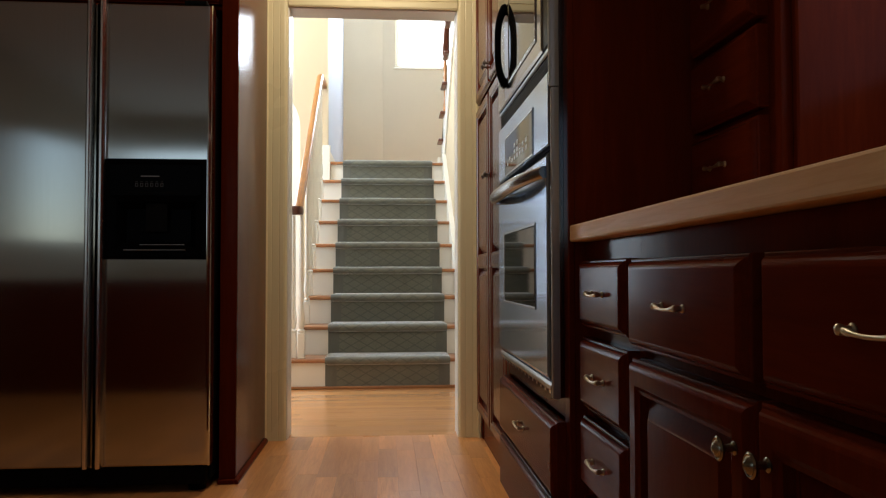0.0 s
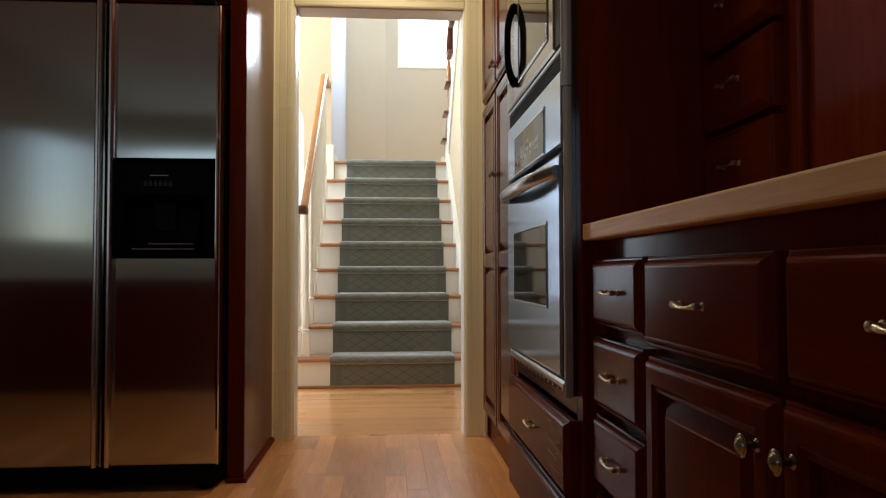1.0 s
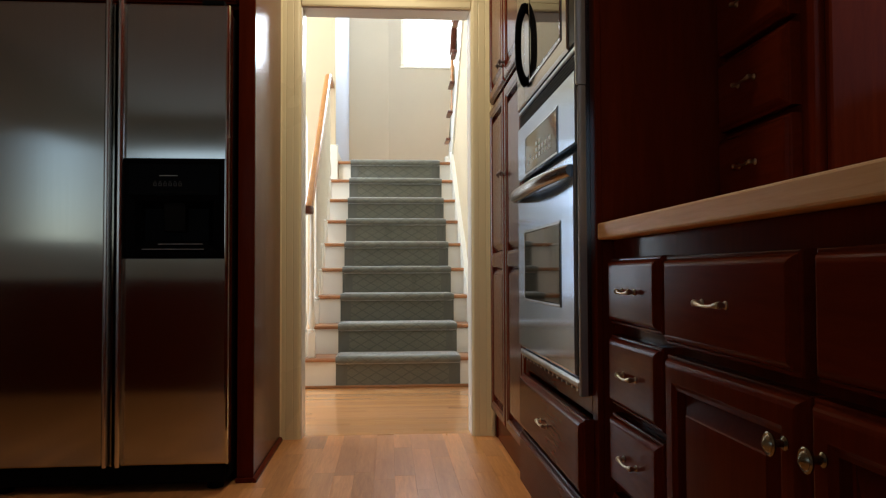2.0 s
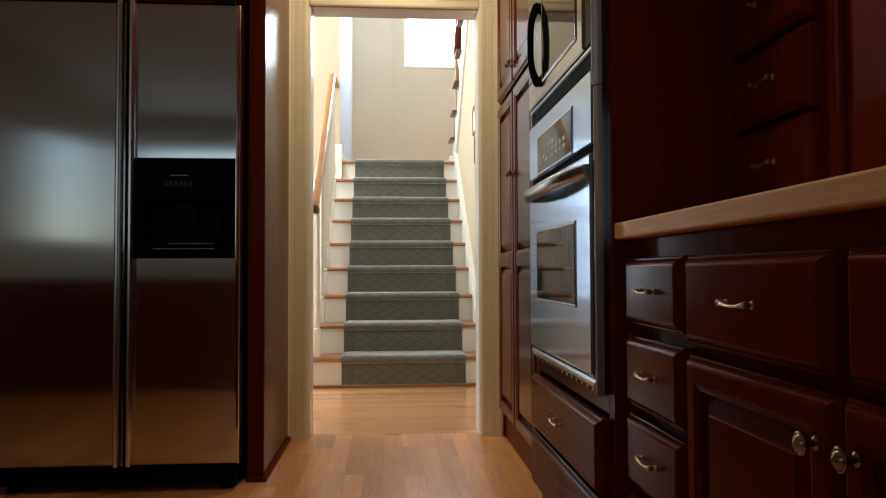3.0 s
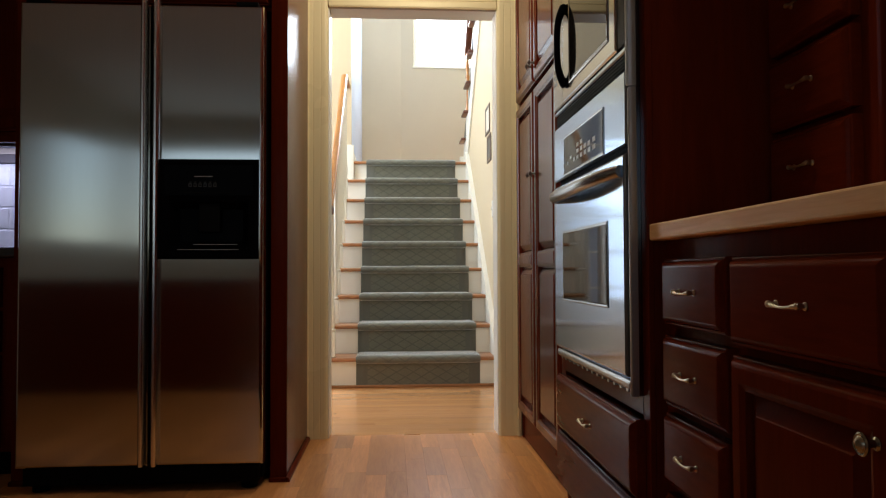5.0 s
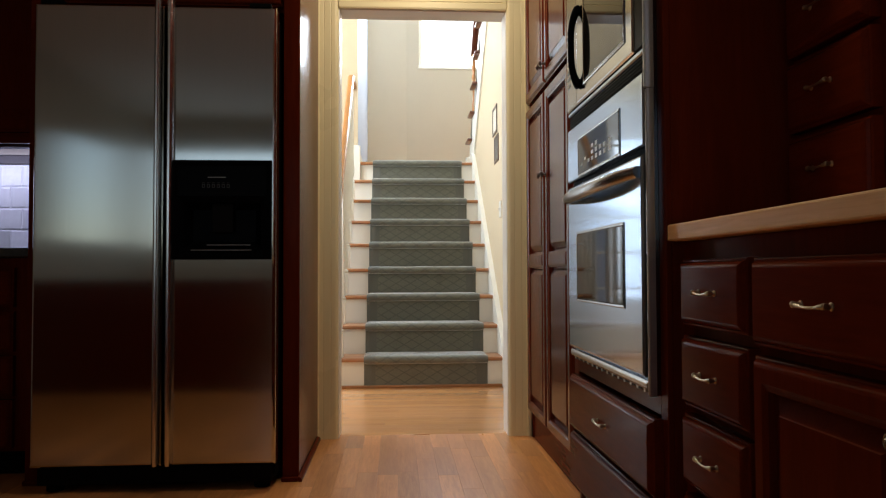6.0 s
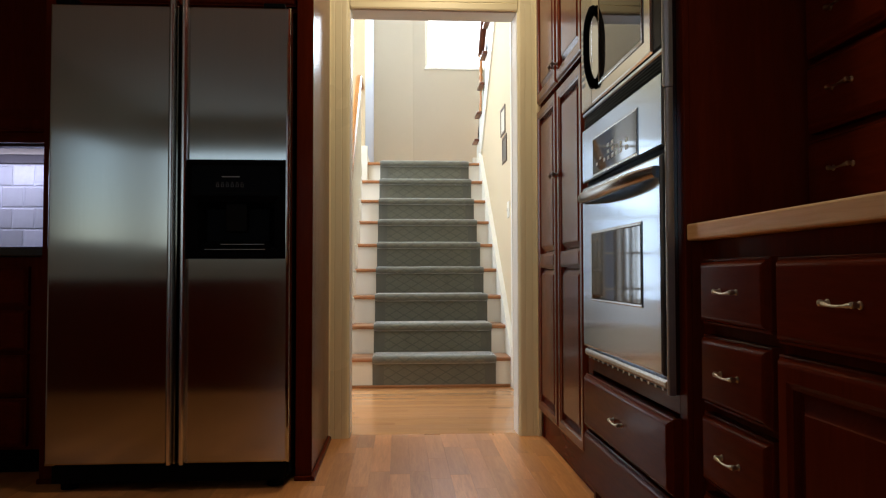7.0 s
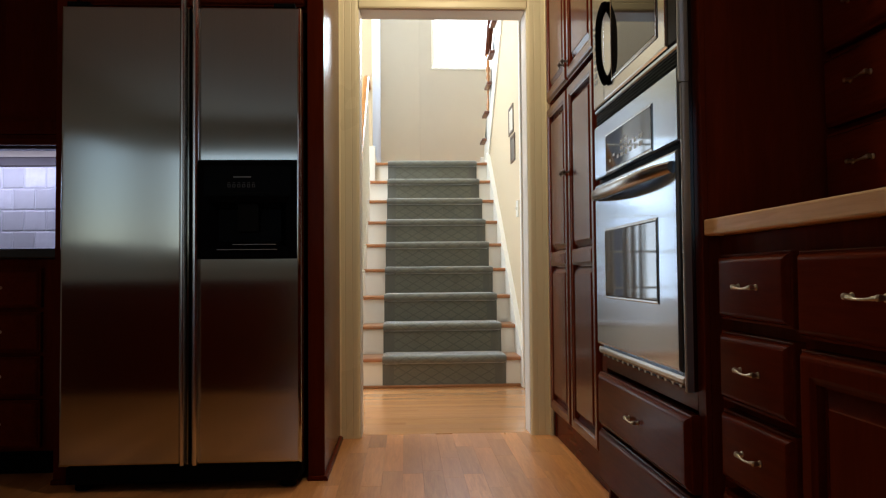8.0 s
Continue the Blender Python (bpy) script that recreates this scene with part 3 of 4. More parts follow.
part("floor_moulding", box(-0.60, TX1, STEP_Y - 0.016, STEP_Y - 0.001, 0.0, 0.018, 0.005), TREAD, stair)
# raking skirt board against the wall
bm = bmesh.new()
slope = RISE / RUN
line = lambda y: (y - STEP_Y + 0.028) * slope + RISE
pts = [(4.985, 0.0), (4.985, 0.13), (5.02, line(5.02) + 0.05), (LAND_Y - 0.02, line(LAND_Y - 0.02) + 0.05), (LAND_Y + 0.03, LAND_Z + 0.10), (LAND_Y + 0.03, LAND_Z - 0.2), (5.3, 0.0)]
a, b = [[bm.verts.new((x, y, z)) for y, z in pts] for x in (TX1, RIGHT_X + 0.004)]
for k in range(len(pts)):
    bm.faces.new((a[k], a[(k + 1) % len(pts)], b[(k + 1) % len(pts)], b[k]))
bm.faces.new(a), bm.faces.new(b[::-1])
part("skirt_board", bm, WHITE, stair)
part("newel_panel", box(-0.475, LEFT_X + 0.03, 6.955, 6.998, LAND_Z - 0.35, LAND_Z + 0.155, 0.006), WHITE, stair)


# ---- carpet runner ----
def runner():
    """One ribbon of carpet that follows every riser, nosing and tread."""
    x0, x1, th = -0.284, 0.560, 0.011
    path = [(STEP_Y - 0.001, 0.004)]
    for k in range(1, 10):
        y, z = STEP_Y + (k - 1) * RUN, k * RISE
        path += [(y - 0.002, z - 0.045), (y - 0.008, z - 0.034)]
        for j in range(9):
            ang = -0.5 * math.pi - 0.15 + j * (math.pi + 0.15) / 8
            path.append((y - 0.020 - 0.0165 * math.sin(ang + 0.5 * math.pi) - 0.003, z - 0.0125 - 0.0175 * math.cos(ang + 0.5 * math.pi)))
        path.append((y + 0.05, z + 0.004))
        path.append((y + RUN - 0.03 if k < 9 else y + 0.9, z + 0.004))
        if k < 9:
            path.append((y + RUN - 0.004, z + 0.006))
    # thickness outwards
    outer = []
    for i, p in enumerate(path):
        q0, q1 = path[max(i - 1, 0)], path[min(i + 1, len(path) - 1)]
        d = Vector((q1[0] - q0[0], q1[1] - q0[1]))
        d.normalize()
        outer.append((p[0] - d.y * th, p[1] + d.x * th))
    nx = 40
    bm = bmesh.new()
    layer = bm.loops.layers.uv.new("run")
    rows, dist, s = [], [], 0.0
    for i, p in enumerate(outer):
        if i:
            s += math.dist(p, outer[i - 1])
        dist.append(s)
        row = []
        for j in range(nx + 1):
            f = j / nx
            e = 0.0 if 0 < j < nx else -0.006
            wav = 0.0016 * noise.noise((f * 9, s * 7, 0.3))
            n0 = Vector((outer[i][0] - path[i][0], outer[i][1] - path[i][1])).normalized()
            row.append(bm.verts.new((x0 + (x1 - x0) * f, p[0] + n0.x * (e + wav), p[1] + n0.y * (e + wav))))
        rows.append(row)
    for i in range(len(rows) - 1):
        for j in range(nx):
            f = bm.faces.new((rows[i][j], rows[i][j + 1], rows[i + 1][j + 1], rows[i + 1][j]))
            for lp, (a, b) in zip(f.loops, ((i, j), (i, j + 1), (i + 1, j + 1), (i + 1, j))):
                lp[layer].uv = ((x1 - x0) * b / nx, dist[a])
    # edges turned down to the treads
    for j in (0, nx):
        low = [bm.verts.new((x0 + (x1 - x0) * j / nx, p[0], p[1])) for p in path]
        for i in range(len(path) - 1):
            f = bm.faces.new((rows[i][j], rows[i + 1][j], low[i + 1], low[i]))
            for lp in f.loops:
                lp[layer].uv = ((x1 - x0) * j / nx, dist[i])
    return bm


ob = solid("stair_runner", runner(), CARPET, "grey-green carpet runner with a trellis pattern on the stairs", "carpet runner")
smooth(ob, 35)

# ---- left balustrade ----
rail_x = -0.467
balustrade = thing("balustrade", (rail_x, 5.1, RISE), "white turned balusters under a golden oak handrail", "balustrade")


def baluster_shape(bm, x, y, z0, z1, thick=1.0):
    """A square foot, rings, a long taper and a square head."""
    h = 0.17
    add_box(bm, x - 0.016 * thick, x + 0.016 * thick, y - 0.016 * thick, y + 0.016 * thick, z0, z0 + h, 0.003, 1)
    L = z1 - z0 - h
    prof = [(0.012, 0), (0.0165, 0.008), (0.0165, 0.018), (0.009, 0.026), (0.012, 0.036), (0.016, 0.07), (0.0165, 0.10), (0.013, 0.15),
            (0.0095, 0.22), (0.0125, 0.235), (0.0125, 0.247), (0.0095, 0.258), (0.0115, 0.30), (0.0085, L - 0.002), (0.0085, L)]
    add_lathe(bm, [(r * thick, hh) for r, hh in prof], (x, y, z0 + h), (0, 0, 1), 12)
    return bm


RAIL0, RAIL1 = (4.97, 1.150), (6.58, 2.515)
rail_z = lambda y: RAIL0[1] + (y - RAIL0[0]) * (RAIL1[1] - RAIL0[1]) / (RAIL1[0] - RAIL0[0])
for k in range(2, 9):
    y = STEP_Y + (k - 1) * RUN
    for dy in (0.03, 0.15):
        if k == 2 and dy < 0.1:
            continue
        if y + dy > 6.62:
            continue
        smooth(part("baluster", baluster_shape(bmesh.new(), rail_x + 0.014, y + dy, k * RISE + 0.001, min(rail_z(y + dy), RAIL1[1] + 0.03) - 0.02, 1.25), WHITE, balustrade))
for x, y in ((-0.449, 5.085), (-0.507, 5.11), (-0.565, 5.12), (-0.548, 5.21)):
    smooth(part("baluster", baluster_shape(bmesh.new(), x, y, RISE + 0.001, 1.176, 1.5), WHITE, balustrade))
sec = [(0.86 * a, 0.95 * b) for a, b in [(-0.030, -0.022), (-0.018, -0.030), (0.018, -0.030), (0.030, -0.022), (0.026, -0.006), (0.032, 0.010), (0.022, 0.026), (0, 0.031), (-0.022, 0.026), (-0.032, 0.010), (-0.026, -0.006)]]
path = [(rail_x - 0.004, 5.045, 1.206)] + [(rail_x, y, rail_z(y)) for y in np.linspace(5.07, RAIL1[0], 12)]
path += [(rail_x, 6.62, 2.538), (rail_x, 6.67, 2.555), (rail_x, 6.75, 2.56), (rail_x, 6.999, 2.56)]
smooth(part("handrail", add_sweep(bmesh.new(), path, sec), RAIL, balustrade, "golden oak handrail"))
bm = bmesh.new()
add_lathe(bm, [(0.03, -0.030), (0.048, -0.028), (0.052, -0.014), (0.052, 0.012), (0.044, 0.028), (0.01, 0.031)], (rail_x - 0.018, 5.05, 1.205), (0, 0, 1), 24)
smooth(part("volute", bm, DARK_FINISH, balustrade, "dark stained scrolled rail end"))

# ---- second flight, returning above the wall ----
flight = thing("upper_flight", (1.2, 7.4, LAND_Z), "upper stair flight with dark oak treads and a white stringer", "staircase")
UP_RUN, UP_RISE = 0.235, 0.2195
nose = lambda j: 7.63 - UP_RUN * j
under = lambda j: LAND_Z + 0.022 + UP_RISE * j
for j in range(1, 10):
    z, y1 = under(j), nose(j)
    smooth(part("tread", box(RIGHT_X - 0.054, 1.748, y1 - UP_RUN - 0.012, y1, z, z + 0.027, 0.009, 3), DARK_FINISH, flight))
    part("riser", box(RIGHT_X + 0.012, 1.74, y1 - 0.045, y1 - 0.030, z - UP_RISE + 0.028, z - 0.001), WHITE, flight)
# white cut string below the tread ends, its lower edge raking
bm = bmesh.new()
pts = [(nose(1) - 0.03, LAND_Z - 0.012)]
for j in range(1, 10):
    pts += [(nose(j) - 0.03, under(j) - 0.001), (nose(j + 1) - 0.03, under(j) - 0.001)]
pts += [(nose(10) - 0.03, under(9) - 0.30), (nose(1) - 0.30, LAND_Z - 0.012)]
a, b = [[bm.verts.new((x, y, z)) for y, z in pts] for x in (RIGHT_X - 0.010, RIGHT_X + 0.003)]
for k in range(len(pts)):
    bm.faces.new((a[k], a[(k + 1) % len(pts)], b[(k + 1) % len(pts)], b[k]))
for r in (a, b):
    bmesh.ops.triangulate(bm, faces=[bm.faces.new(r)])
part("string", bm, WHITE, flight, "white painted cut string")
# wall that carries the upper flight, stepped under its treads
bm = bmesh.new()
top = [(nose(1) - 0.035, 0.0), (nose(1) - 0.035, under(1) - 0.003)]
for j in range(2, 11):
    top += [(nose(j) - 0.035, under(j - 1) - 0.003), (nose(j) - 0.035, under(j) - 0.003)]
top += [(4.985, under(10) - 0.003), (4.985, 0.0)]
a, b = [[bm.verts.new((x, y, z)) for y, z in top] for x in (RIGHT_X + 0.004, RIGHT_X + 0.10)]
for k in range(len(top)):
    bm.faces.new((a[k], a[(k + 1) % len(top)], b[(k + 1) % len(top)], b[k]))
for r in (a, b):
    bmesh.ops.triangulate(bm, faces=[bm.faces.new(r)])
solid("wall_under_stairs", bm, TAN, "", "", "", "structure")
solid("trim", box(RIGHT_X - 0.032, RIGHT_X + 0.10, 4.935, 4.982, 0, 3.6, 0.006), WHITE, "white corner trim at the wall's end", "", "", "structure")
uppers = thing("upper_balustrade", (RIGHT_X, 7.0, LAND_Z), "white balusters and a dark handrail on the upper flight", "balustrade")
up_rail = lambda y: 2.965 + (7.2 - y) * UP_RISE / UP_RUN
for j in range(3, 9):
    for dy in (0.07, 0.185):
        y = nose(j) - dy
        smooth(part("baluster", baluster_shape(bmesh.new(), RIGHT_X + 0.04, y, under(j) + 0.028, up_rail(y) - 0.03, 0.9), WHITE, uppers))
path = [(RIGHT_X + 0.02, y, up_rail(y)) for y in np.linspace(7.23, 5.4, 9)]
smooth(part("handrail", add_sweep(bmesh.new(), path, [(1.12 * a, 1.02 * b) for a, b in sec]), DARK_FINISH, uppers, "dark stained handrail"))
part("newel_base", box(RIGHT_X - 0.045, RIGHT_X + 0.001, 7.40, 7.45, LAND_Z - 0.01, LAND_Z + 0.12, 0.006), WHITE, uppers)
nb = add_lathe(bmesh.new(), [(0.020, 0), (0.020, 0.10), (0.013, 0.16), (0.014, 0.28), (0.021, 0.31), (0.013, 0.34), (0.021, 0.37), (0.013, 0.41), (0.019, 0.45), (0.013, 0.56), (0.02, 0.60)], (RIGHT_X + 0.008, 7.12, under(2) + 0.026), (0, 0, 1), 16)
smooth(part("newel", nb, RAIL, uppers, "golden oak turned newel post"))

# pictures on the stair wall
for y0, y1, z0, z1 in ((5.45, 5.69, 1.835, 2.05), (5.38, 5.60, 1.61, 1.815)):
    pic = thing("picture", (RIGHT_X, (y0 + y1) / 2, z0), "small brown framed picture hanging on the stair wall" if z0 > 1.7 else "small dark framed print hanging below another picture", "picture", "pictures on the stair wall")
    put = facing_left(RIGHT_X + 0.003)
    part("frame", add_loops(bmesh.new(), put, y0, y1, z0, z1, [(0, 0), (0, 0.005), (0.004, 0.007), (0.022, 0.006), (0.024, 0.004), (0.024, 0.001)], front=False, back=False), FRAME_BROWN, pic)
    part("print", add_loops(bmesh.new(), put, y0 + 0.023, y1 - 0.023, z0 + 0.023, z1 - 0.023, [(0, 0.0005), (0, 0.003)]), PAPER if z0 > 1.7 else PRINT_DARK, pic)
sw = thing("light_switch", (RIGHT_X, 5.3, 1.2), "white light switch plate on the wall", "light switch")
part("plate", add_loops(bmesh.new(), facing_left(RIGHT_X + 0.003), 5.26, 5.34, 1.18, 1.30, [(0, 0), (0, 0.004), (0.003, 0.007)]), WHITE, sw)
part("toggle", add_loops(bmesh.new(), facing_left(RIGHT_X + 0.003), 5.295, 5.305, 1.23, 1.25, [(0, 0.006), (0.001, 0.016)]), WHITE, sw)

# rings for the unseen ceiling lamps that are added as warm fill over the aisle
for x, y in FILL_LAMPS:
    t = thing("fill_ceiling_light", (x, y, 2.53), "unseen round ceiling light with a white ring, added as warm fill", "ceiling light")
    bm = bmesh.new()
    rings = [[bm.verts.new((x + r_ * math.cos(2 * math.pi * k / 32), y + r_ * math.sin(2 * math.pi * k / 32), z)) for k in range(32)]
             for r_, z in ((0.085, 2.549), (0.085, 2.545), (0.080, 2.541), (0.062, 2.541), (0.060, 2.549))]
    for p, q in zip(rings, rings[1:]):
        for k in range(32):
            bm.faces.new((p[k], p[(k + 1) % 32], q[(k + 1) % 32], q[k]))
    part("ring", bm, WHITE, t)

# ---- fridge ----
FY = 2.715
fridge = thing("fridge", (-0.93, 3.1, 0), "side-by-side stainless steel fridge with a black ice and water dispenser", "fridge")
put = facing_near(FY + 0.065)
part("cabinet_body", box(-1.352, -0.506, FY + 0.068, 3.48, 0.035, 1.748, 0.006), BLACK_DULL, fridge)
door_edge = [(0, 0), (0, 0.045), (0.002, 0.056), (0.007, 0.063), (0.012, 0.065)]
fl = part("fridge_door", add_loops(bmesh.new(), put, -1.356, -0.9, 0.098, 1.755, door_edge), STEEL, fridge, "brushed steel freezer door")
# the right door is built round the dispenser's opening
DX0, DX1, DZ0, DZ1 = -0.868, -0.513, 0.832, 1.192
bm = bmesh.new()
add_loops(bm, put, -0.892, -0.500, 0.098, 1.755, door_edge, front=False)
outer = [v for v in bm.verts if abs(v.co.y - FY) < 1e-5]
outer = [min(outer, key=lambda v: (v.co - Vector((u, FY, z))).length) for u, z in ((-0.892, 0.098), (-0.5, 0.098), (-0.5, 1.755), (-0.892, 1.755))]
hole = [bm.verts.new((u, FY, z)) for u, z in ((DX0, DZ0), (DX1, DZ0), (DX1, DZ1), (DX0, DZ1))]
deep = [bm.verts.new((u, FY + 0.05, z)) for u, z in ((DX0, DZ0), (DX1, DZ0), (DX1, DZ1), (DX0, DZ1))]
for k in range(4):
    bm.faces.new((outer[k], outer[(k + 1) % 4], hole[(k + 1) % 4], hole[k]))
    bm.faces.new((hole[k], hole[(k + 1) % 4], deep[(k + 1) % 4], deep[k]))
fr = part("fridge_door", bm, STEEL, fridge, "brushed steel door with a dispenser")
pd = facing_near(FY + 0.045)
part("dispenser", add_loops(bmesh.new(), pd, DX0 + 0.001, DX1 - 0.001, DZ0 + 0.001, DZ1 - 0.001,
            [(0, 0), (0, 0.043), (0.004, 0.048), (0.012, 0.049), (0.02, 0.047)], front=False), BLACK, fr, "glossy black dispenser panel")
part("control_panel", add_loops(bmesh.new(), pd, DX0 + 0.02, DX1 - 0.02, 1.06, DZ1 - 0.02, [(0, 0.0), (0, 0.045), (0.001, 0.0466)]), BLACK, fr)
part("recess", add_loops(bmesh.new(), pd, DX0 + 0.02, DX1 - 0.02, DZ0 + 0.02, 1.059, [(0, 0.047), (0.02, 0.042), (0.045, 0.004)], back=False), BLACK, fr)
part("paddle", box(-0.73, -0.655, FY + 0.012, FY + 0.022, 0.93, 1.04, 0.004), BLACK_DULL, fr)
part("drip_tray", box(-0.80, -0.585, FY - 0.004, FY + 0.03, 0.862, 0.872, 0.003), BLACK, fr)
part("tray_trim", box(-0.80, -0.585, FY - 0.006, FY - 0.0045, 0.8655, 0.8675), GREY_MARK, fr)
part("tray_trim", box(-0.745, -0.59, FY - 0.002, FY + 0.002, 0.884, 0.886), GREY_MARK, fr)
part("label_bar", box(-0.742, -0.678, FY - 0.0032, FY - 0.002, 1.128, 1.1305), GREY_MARK, fr)
for i in range(6):
    x0 = -0.762 + i * 0.0175
    part("symbol", add_loops(bmesh.new(), facing_near(FY - 0.0014), x0, x0 + 0.010, 1.092, 1.104, [(0, 0), (0, 0.0008), (0.0018, 0.0008), (0.0018, 0)], front=False, back=False), FAINT_MARK, fr)
    part("symbol_bar", box(x0 + 0.001, x0 + 0.009, FY - 0.0022, FY - 0.0014, 1.1085, 1.1100), FAINT_MARK, fr)
# Dull strip modelled in place of a reflected line on the panel; no lamp.
part("reflection_strip", box(-0.785, -0.605, FY - 0.0026, FY - 0.0014, 1.068, 1.074, 0.0004, 1), BLACK_DULL, fr)
hb = [(-0.0125, 0), (-0.0125, 0.012), (-0.009, 0.024), (-0.003, 0.030), (0.003, 0.030), (0.009, 0.024), (0.0125, 0.012), (0.0125, 0)]
for x, owner in ((-0.917, fl), (-0.873, fr)):
    bm = bmesh.new()
    a, b = [[bm.verts.new((x + s, FY - w - 0.0005, z)) for s, w in hb] for z in (0.105, 1.775)]
    for k in range(len(hb)):
        bm.faces.new((a[k], a[(k + 1) % len(hb)], b[(k + 1) % len(hb)], b[k]))
    bm.faces.new(a), bm.faces.new(b[::-1])
    smooth(part("handle", bm, STEEL_BAR, owner, "full-height steel bar handle"))
part("grille", box(-1.34, -0.515, FY + 0.03, FY + 0.066, 0.03, 0.094, 0.005), BLACK_DULL, fridge)
for x in (-1.30, -0.56):
    part("foot", add_lathe(bmesh.new(), [(0.03, 0), (0.03, 0.02), (0.015, 0.03), (0.015, 0.04)], (x, FY + 0.09, 0.0), (0, 0, 1), 12), BLACK_DULL, fridge)
for x in (-1.30, -0.56):
    part("hinge_cap", box(x - 0.04, x + 0.04, FY + 0.01, FY + 0.12, 1.7555, 1.772, 0.004), BLACK_DULL, fridge)

# ---- tall panels and cupboard round the fridge ----
def side_panel(x0, x1, y0):
    t = thing("side_panel", ((x0 + x1) / 2, (y0 + WALL_Y) / 2, 0), "dark cherry end panel standing beside the fridge", "cabinet panel", "fridge surround")
    part("board", box(x0, x1, y0 + 0.02, WALL_Y - 0.002, 0, 2.54, 0.002), CHERRY_VENEER, t)
    part("front_stile", box(x0 - 0.002, x1 + 0.002, y0, y0 + 0.0195, 0, 2.54, 0.003), CHERRY, t)
    return t


p = side_panel(-0.492, -0.434, 2.85)
bm = bmesh.new()
add_sweep(bm, [(-0.433, 2.836, 0.0), (-0.433, WALL_Y - 0.033, 0.0)], [(0, 0.0), (0.014, 0.0), (0.014, 0.008), (0.009, 0.016), (0, 0.019)])
part("shoe_moulding", bm, CHERRY_H, p)
part("shoe_moulding", box(-0.496, -0.4335, 2.834, 2.849, 0, 0.018, 0.004), CHERRY_H, p)
p = side_panel(-1.44, -1.372, 2.87)
part("shoe_moulding", box(-1.445, -1.367, 2.854, 2.869, 0, 0.018, 0.004), CHERRY_H, p)
over = thing("wall_cabinet", (-0.932, 3.2, 1.80), "dark cherry cupboard built over the fridge", "cabinet")
part("body", box(-1.371, -0.493, 2.902, WALL_Y - 0.002, 1.80, 2.54), CHERRY, over)
for u0, u1 in ((-1.362, -0.937), (-0.929, -0.502)):
    panel_door(facing_near(2.889), over, u0, u1, 1.815, 2.53, 0.06)

# ---- cabinets beyond the fridge ----
base = thing("base_cabinet", (-1.8, 3.2, 0), "dark cherry base cabinet with a stack of drawers", "cabinet")
part("body", box(-2.84, -1.442, 2.982, WALL_Y - 0.002, 0.10, 0.845), CHERRY, base)
part("toe_kick", box(-2.84, -1.442, 3.04, 3.055, 0, 0.0995), BLACK_DULL, base)
put = facing_near(2.969)
for z0, z1 in ((0.655, 0.808), (0.483, 0.640), (0.313, 0.468), (0.115, 0.301)):
    drawer_front(put, base, -1.90, -1.535, z0, z1, True, 0.048)
for u0, u1 in ((-2.38, -1.92), (-2.83, -2.40)):
    panel_door(put, base, u0, u1, 0.115, 0.808, 0.06)
solid("countertop", box(-2.845, -1.4425, 2.93, WALL_Y - 0.002, 0.846, 0.884, 0.006), GRANITE, "polished black stone countertop", "countertop")
up = thing("wall_cabinet", (-1.9, 3.35, 1.36), "dark cherry wall cabinet over the tiled splashback", "cabinet")
part("body", box(-2.84, -1.442, 3.227, WALL_Y - 0.002, 1.365, 2.54), CHERRY, up)
put = facing_near(3.214)
panel_door(put, up, -1.90, -1.475, 1.38, 2.53, 0.06, (), (-1.866, 1.415))
panel_door(put, up, -2.36, -1.92, 1.38, 2.53, 0.06, (), (-1.948, 1.415))
lit = thing("under_cabinet_light", (-2.1, 3.36, 1.335), "slim grey strip light under the wall cabinet", "light")
part("housing", box(-2.74, -1.46, 3.33, 3.39, 1.338, 1.364, 0.004), plain("grey_enamel", (0.10, 0.09, 0.09), 0.5), lit)
part("light_rail", box(-2.84, -1.442, 3.215, 3.235, 1.335, 1.3645, 0.003), CHERRY_H, up)

# ---- tall oven cabinet ----
OX = 0.5155
ov = thing("oven_cabinet", (0.83, 2.0, 0), "tall dark cherry cabinet housing a wall oven and microwave", "cabinet")
part("side", box(OX + 0.02, 1.155, 1.600, 1.62, 0.0, 2.54, 0.001), CHERRY, ov)
part("side", box(OX + 0.02, 1.155, 2.405, 2.425, 0.0, 2.54, 0.001), CHERRY, ov)
part("back", box(1.135, 1.155, 1.621, 2.404, 0.0, 2.54), CHERRY, ov)
part("stile", box(OX + 0.006, OX + 0.0195, 1.598, 1.640, 0.1, 2.54, 0.002), CHERRY, ov)
part("stile", box(OX + 0.006, OX + 0.0195, 2.372, 2.427, 0.1, 2.54, 0.002), CHERRY, ov)
part("rail", box(OX + 0.006, OX + 0.0195, 1.6405, 2.3715, 0.465, 0.508, 0.002), CHERRY_H, ov)
part("rail", box(OX, OX + 0.0195, 1.6405, 2.3715, 1.70, 1.76, 0.002), CHERRY_H, ov)
part("shelf", box(OX + 0.02, 1.134, 1.621, 2.404, 0.48, 0.50), CHERRY, ov)
part("toe_kick", box(OX + 0.07, OX + 0.085, 1.621, 2.404, 0, 0.1), BLACK_DULL, ov)
put = facing_left(OX - 0.007)
drawer_front(put, ov, 1.626, 2.375, 0.287, 0.458, True, 0.05)
drawer_front(put, ov, 1.626, 2.375, 0.11, 0.278, False)
panel_door(put, ov, 1.612, 2.0, 1.765, 2.53, 0.06)
panel_door(put, ov, 2.008, 2.385, 1.765, 2.53, 0.06)

# ---- wall oven ----
put = facing_left(OX)
oven = thing("wall_oven", (0.75, 2.0, 0.51), "built-in stainless steel wall oven with a bar handle", "oven")
Y0, Y1 = 1.640, 2.362
part("casing", box(OX + 0.02, 1.08, 1.66, 2.35, 0.515, 1.225), BLACK_DULL, oven)
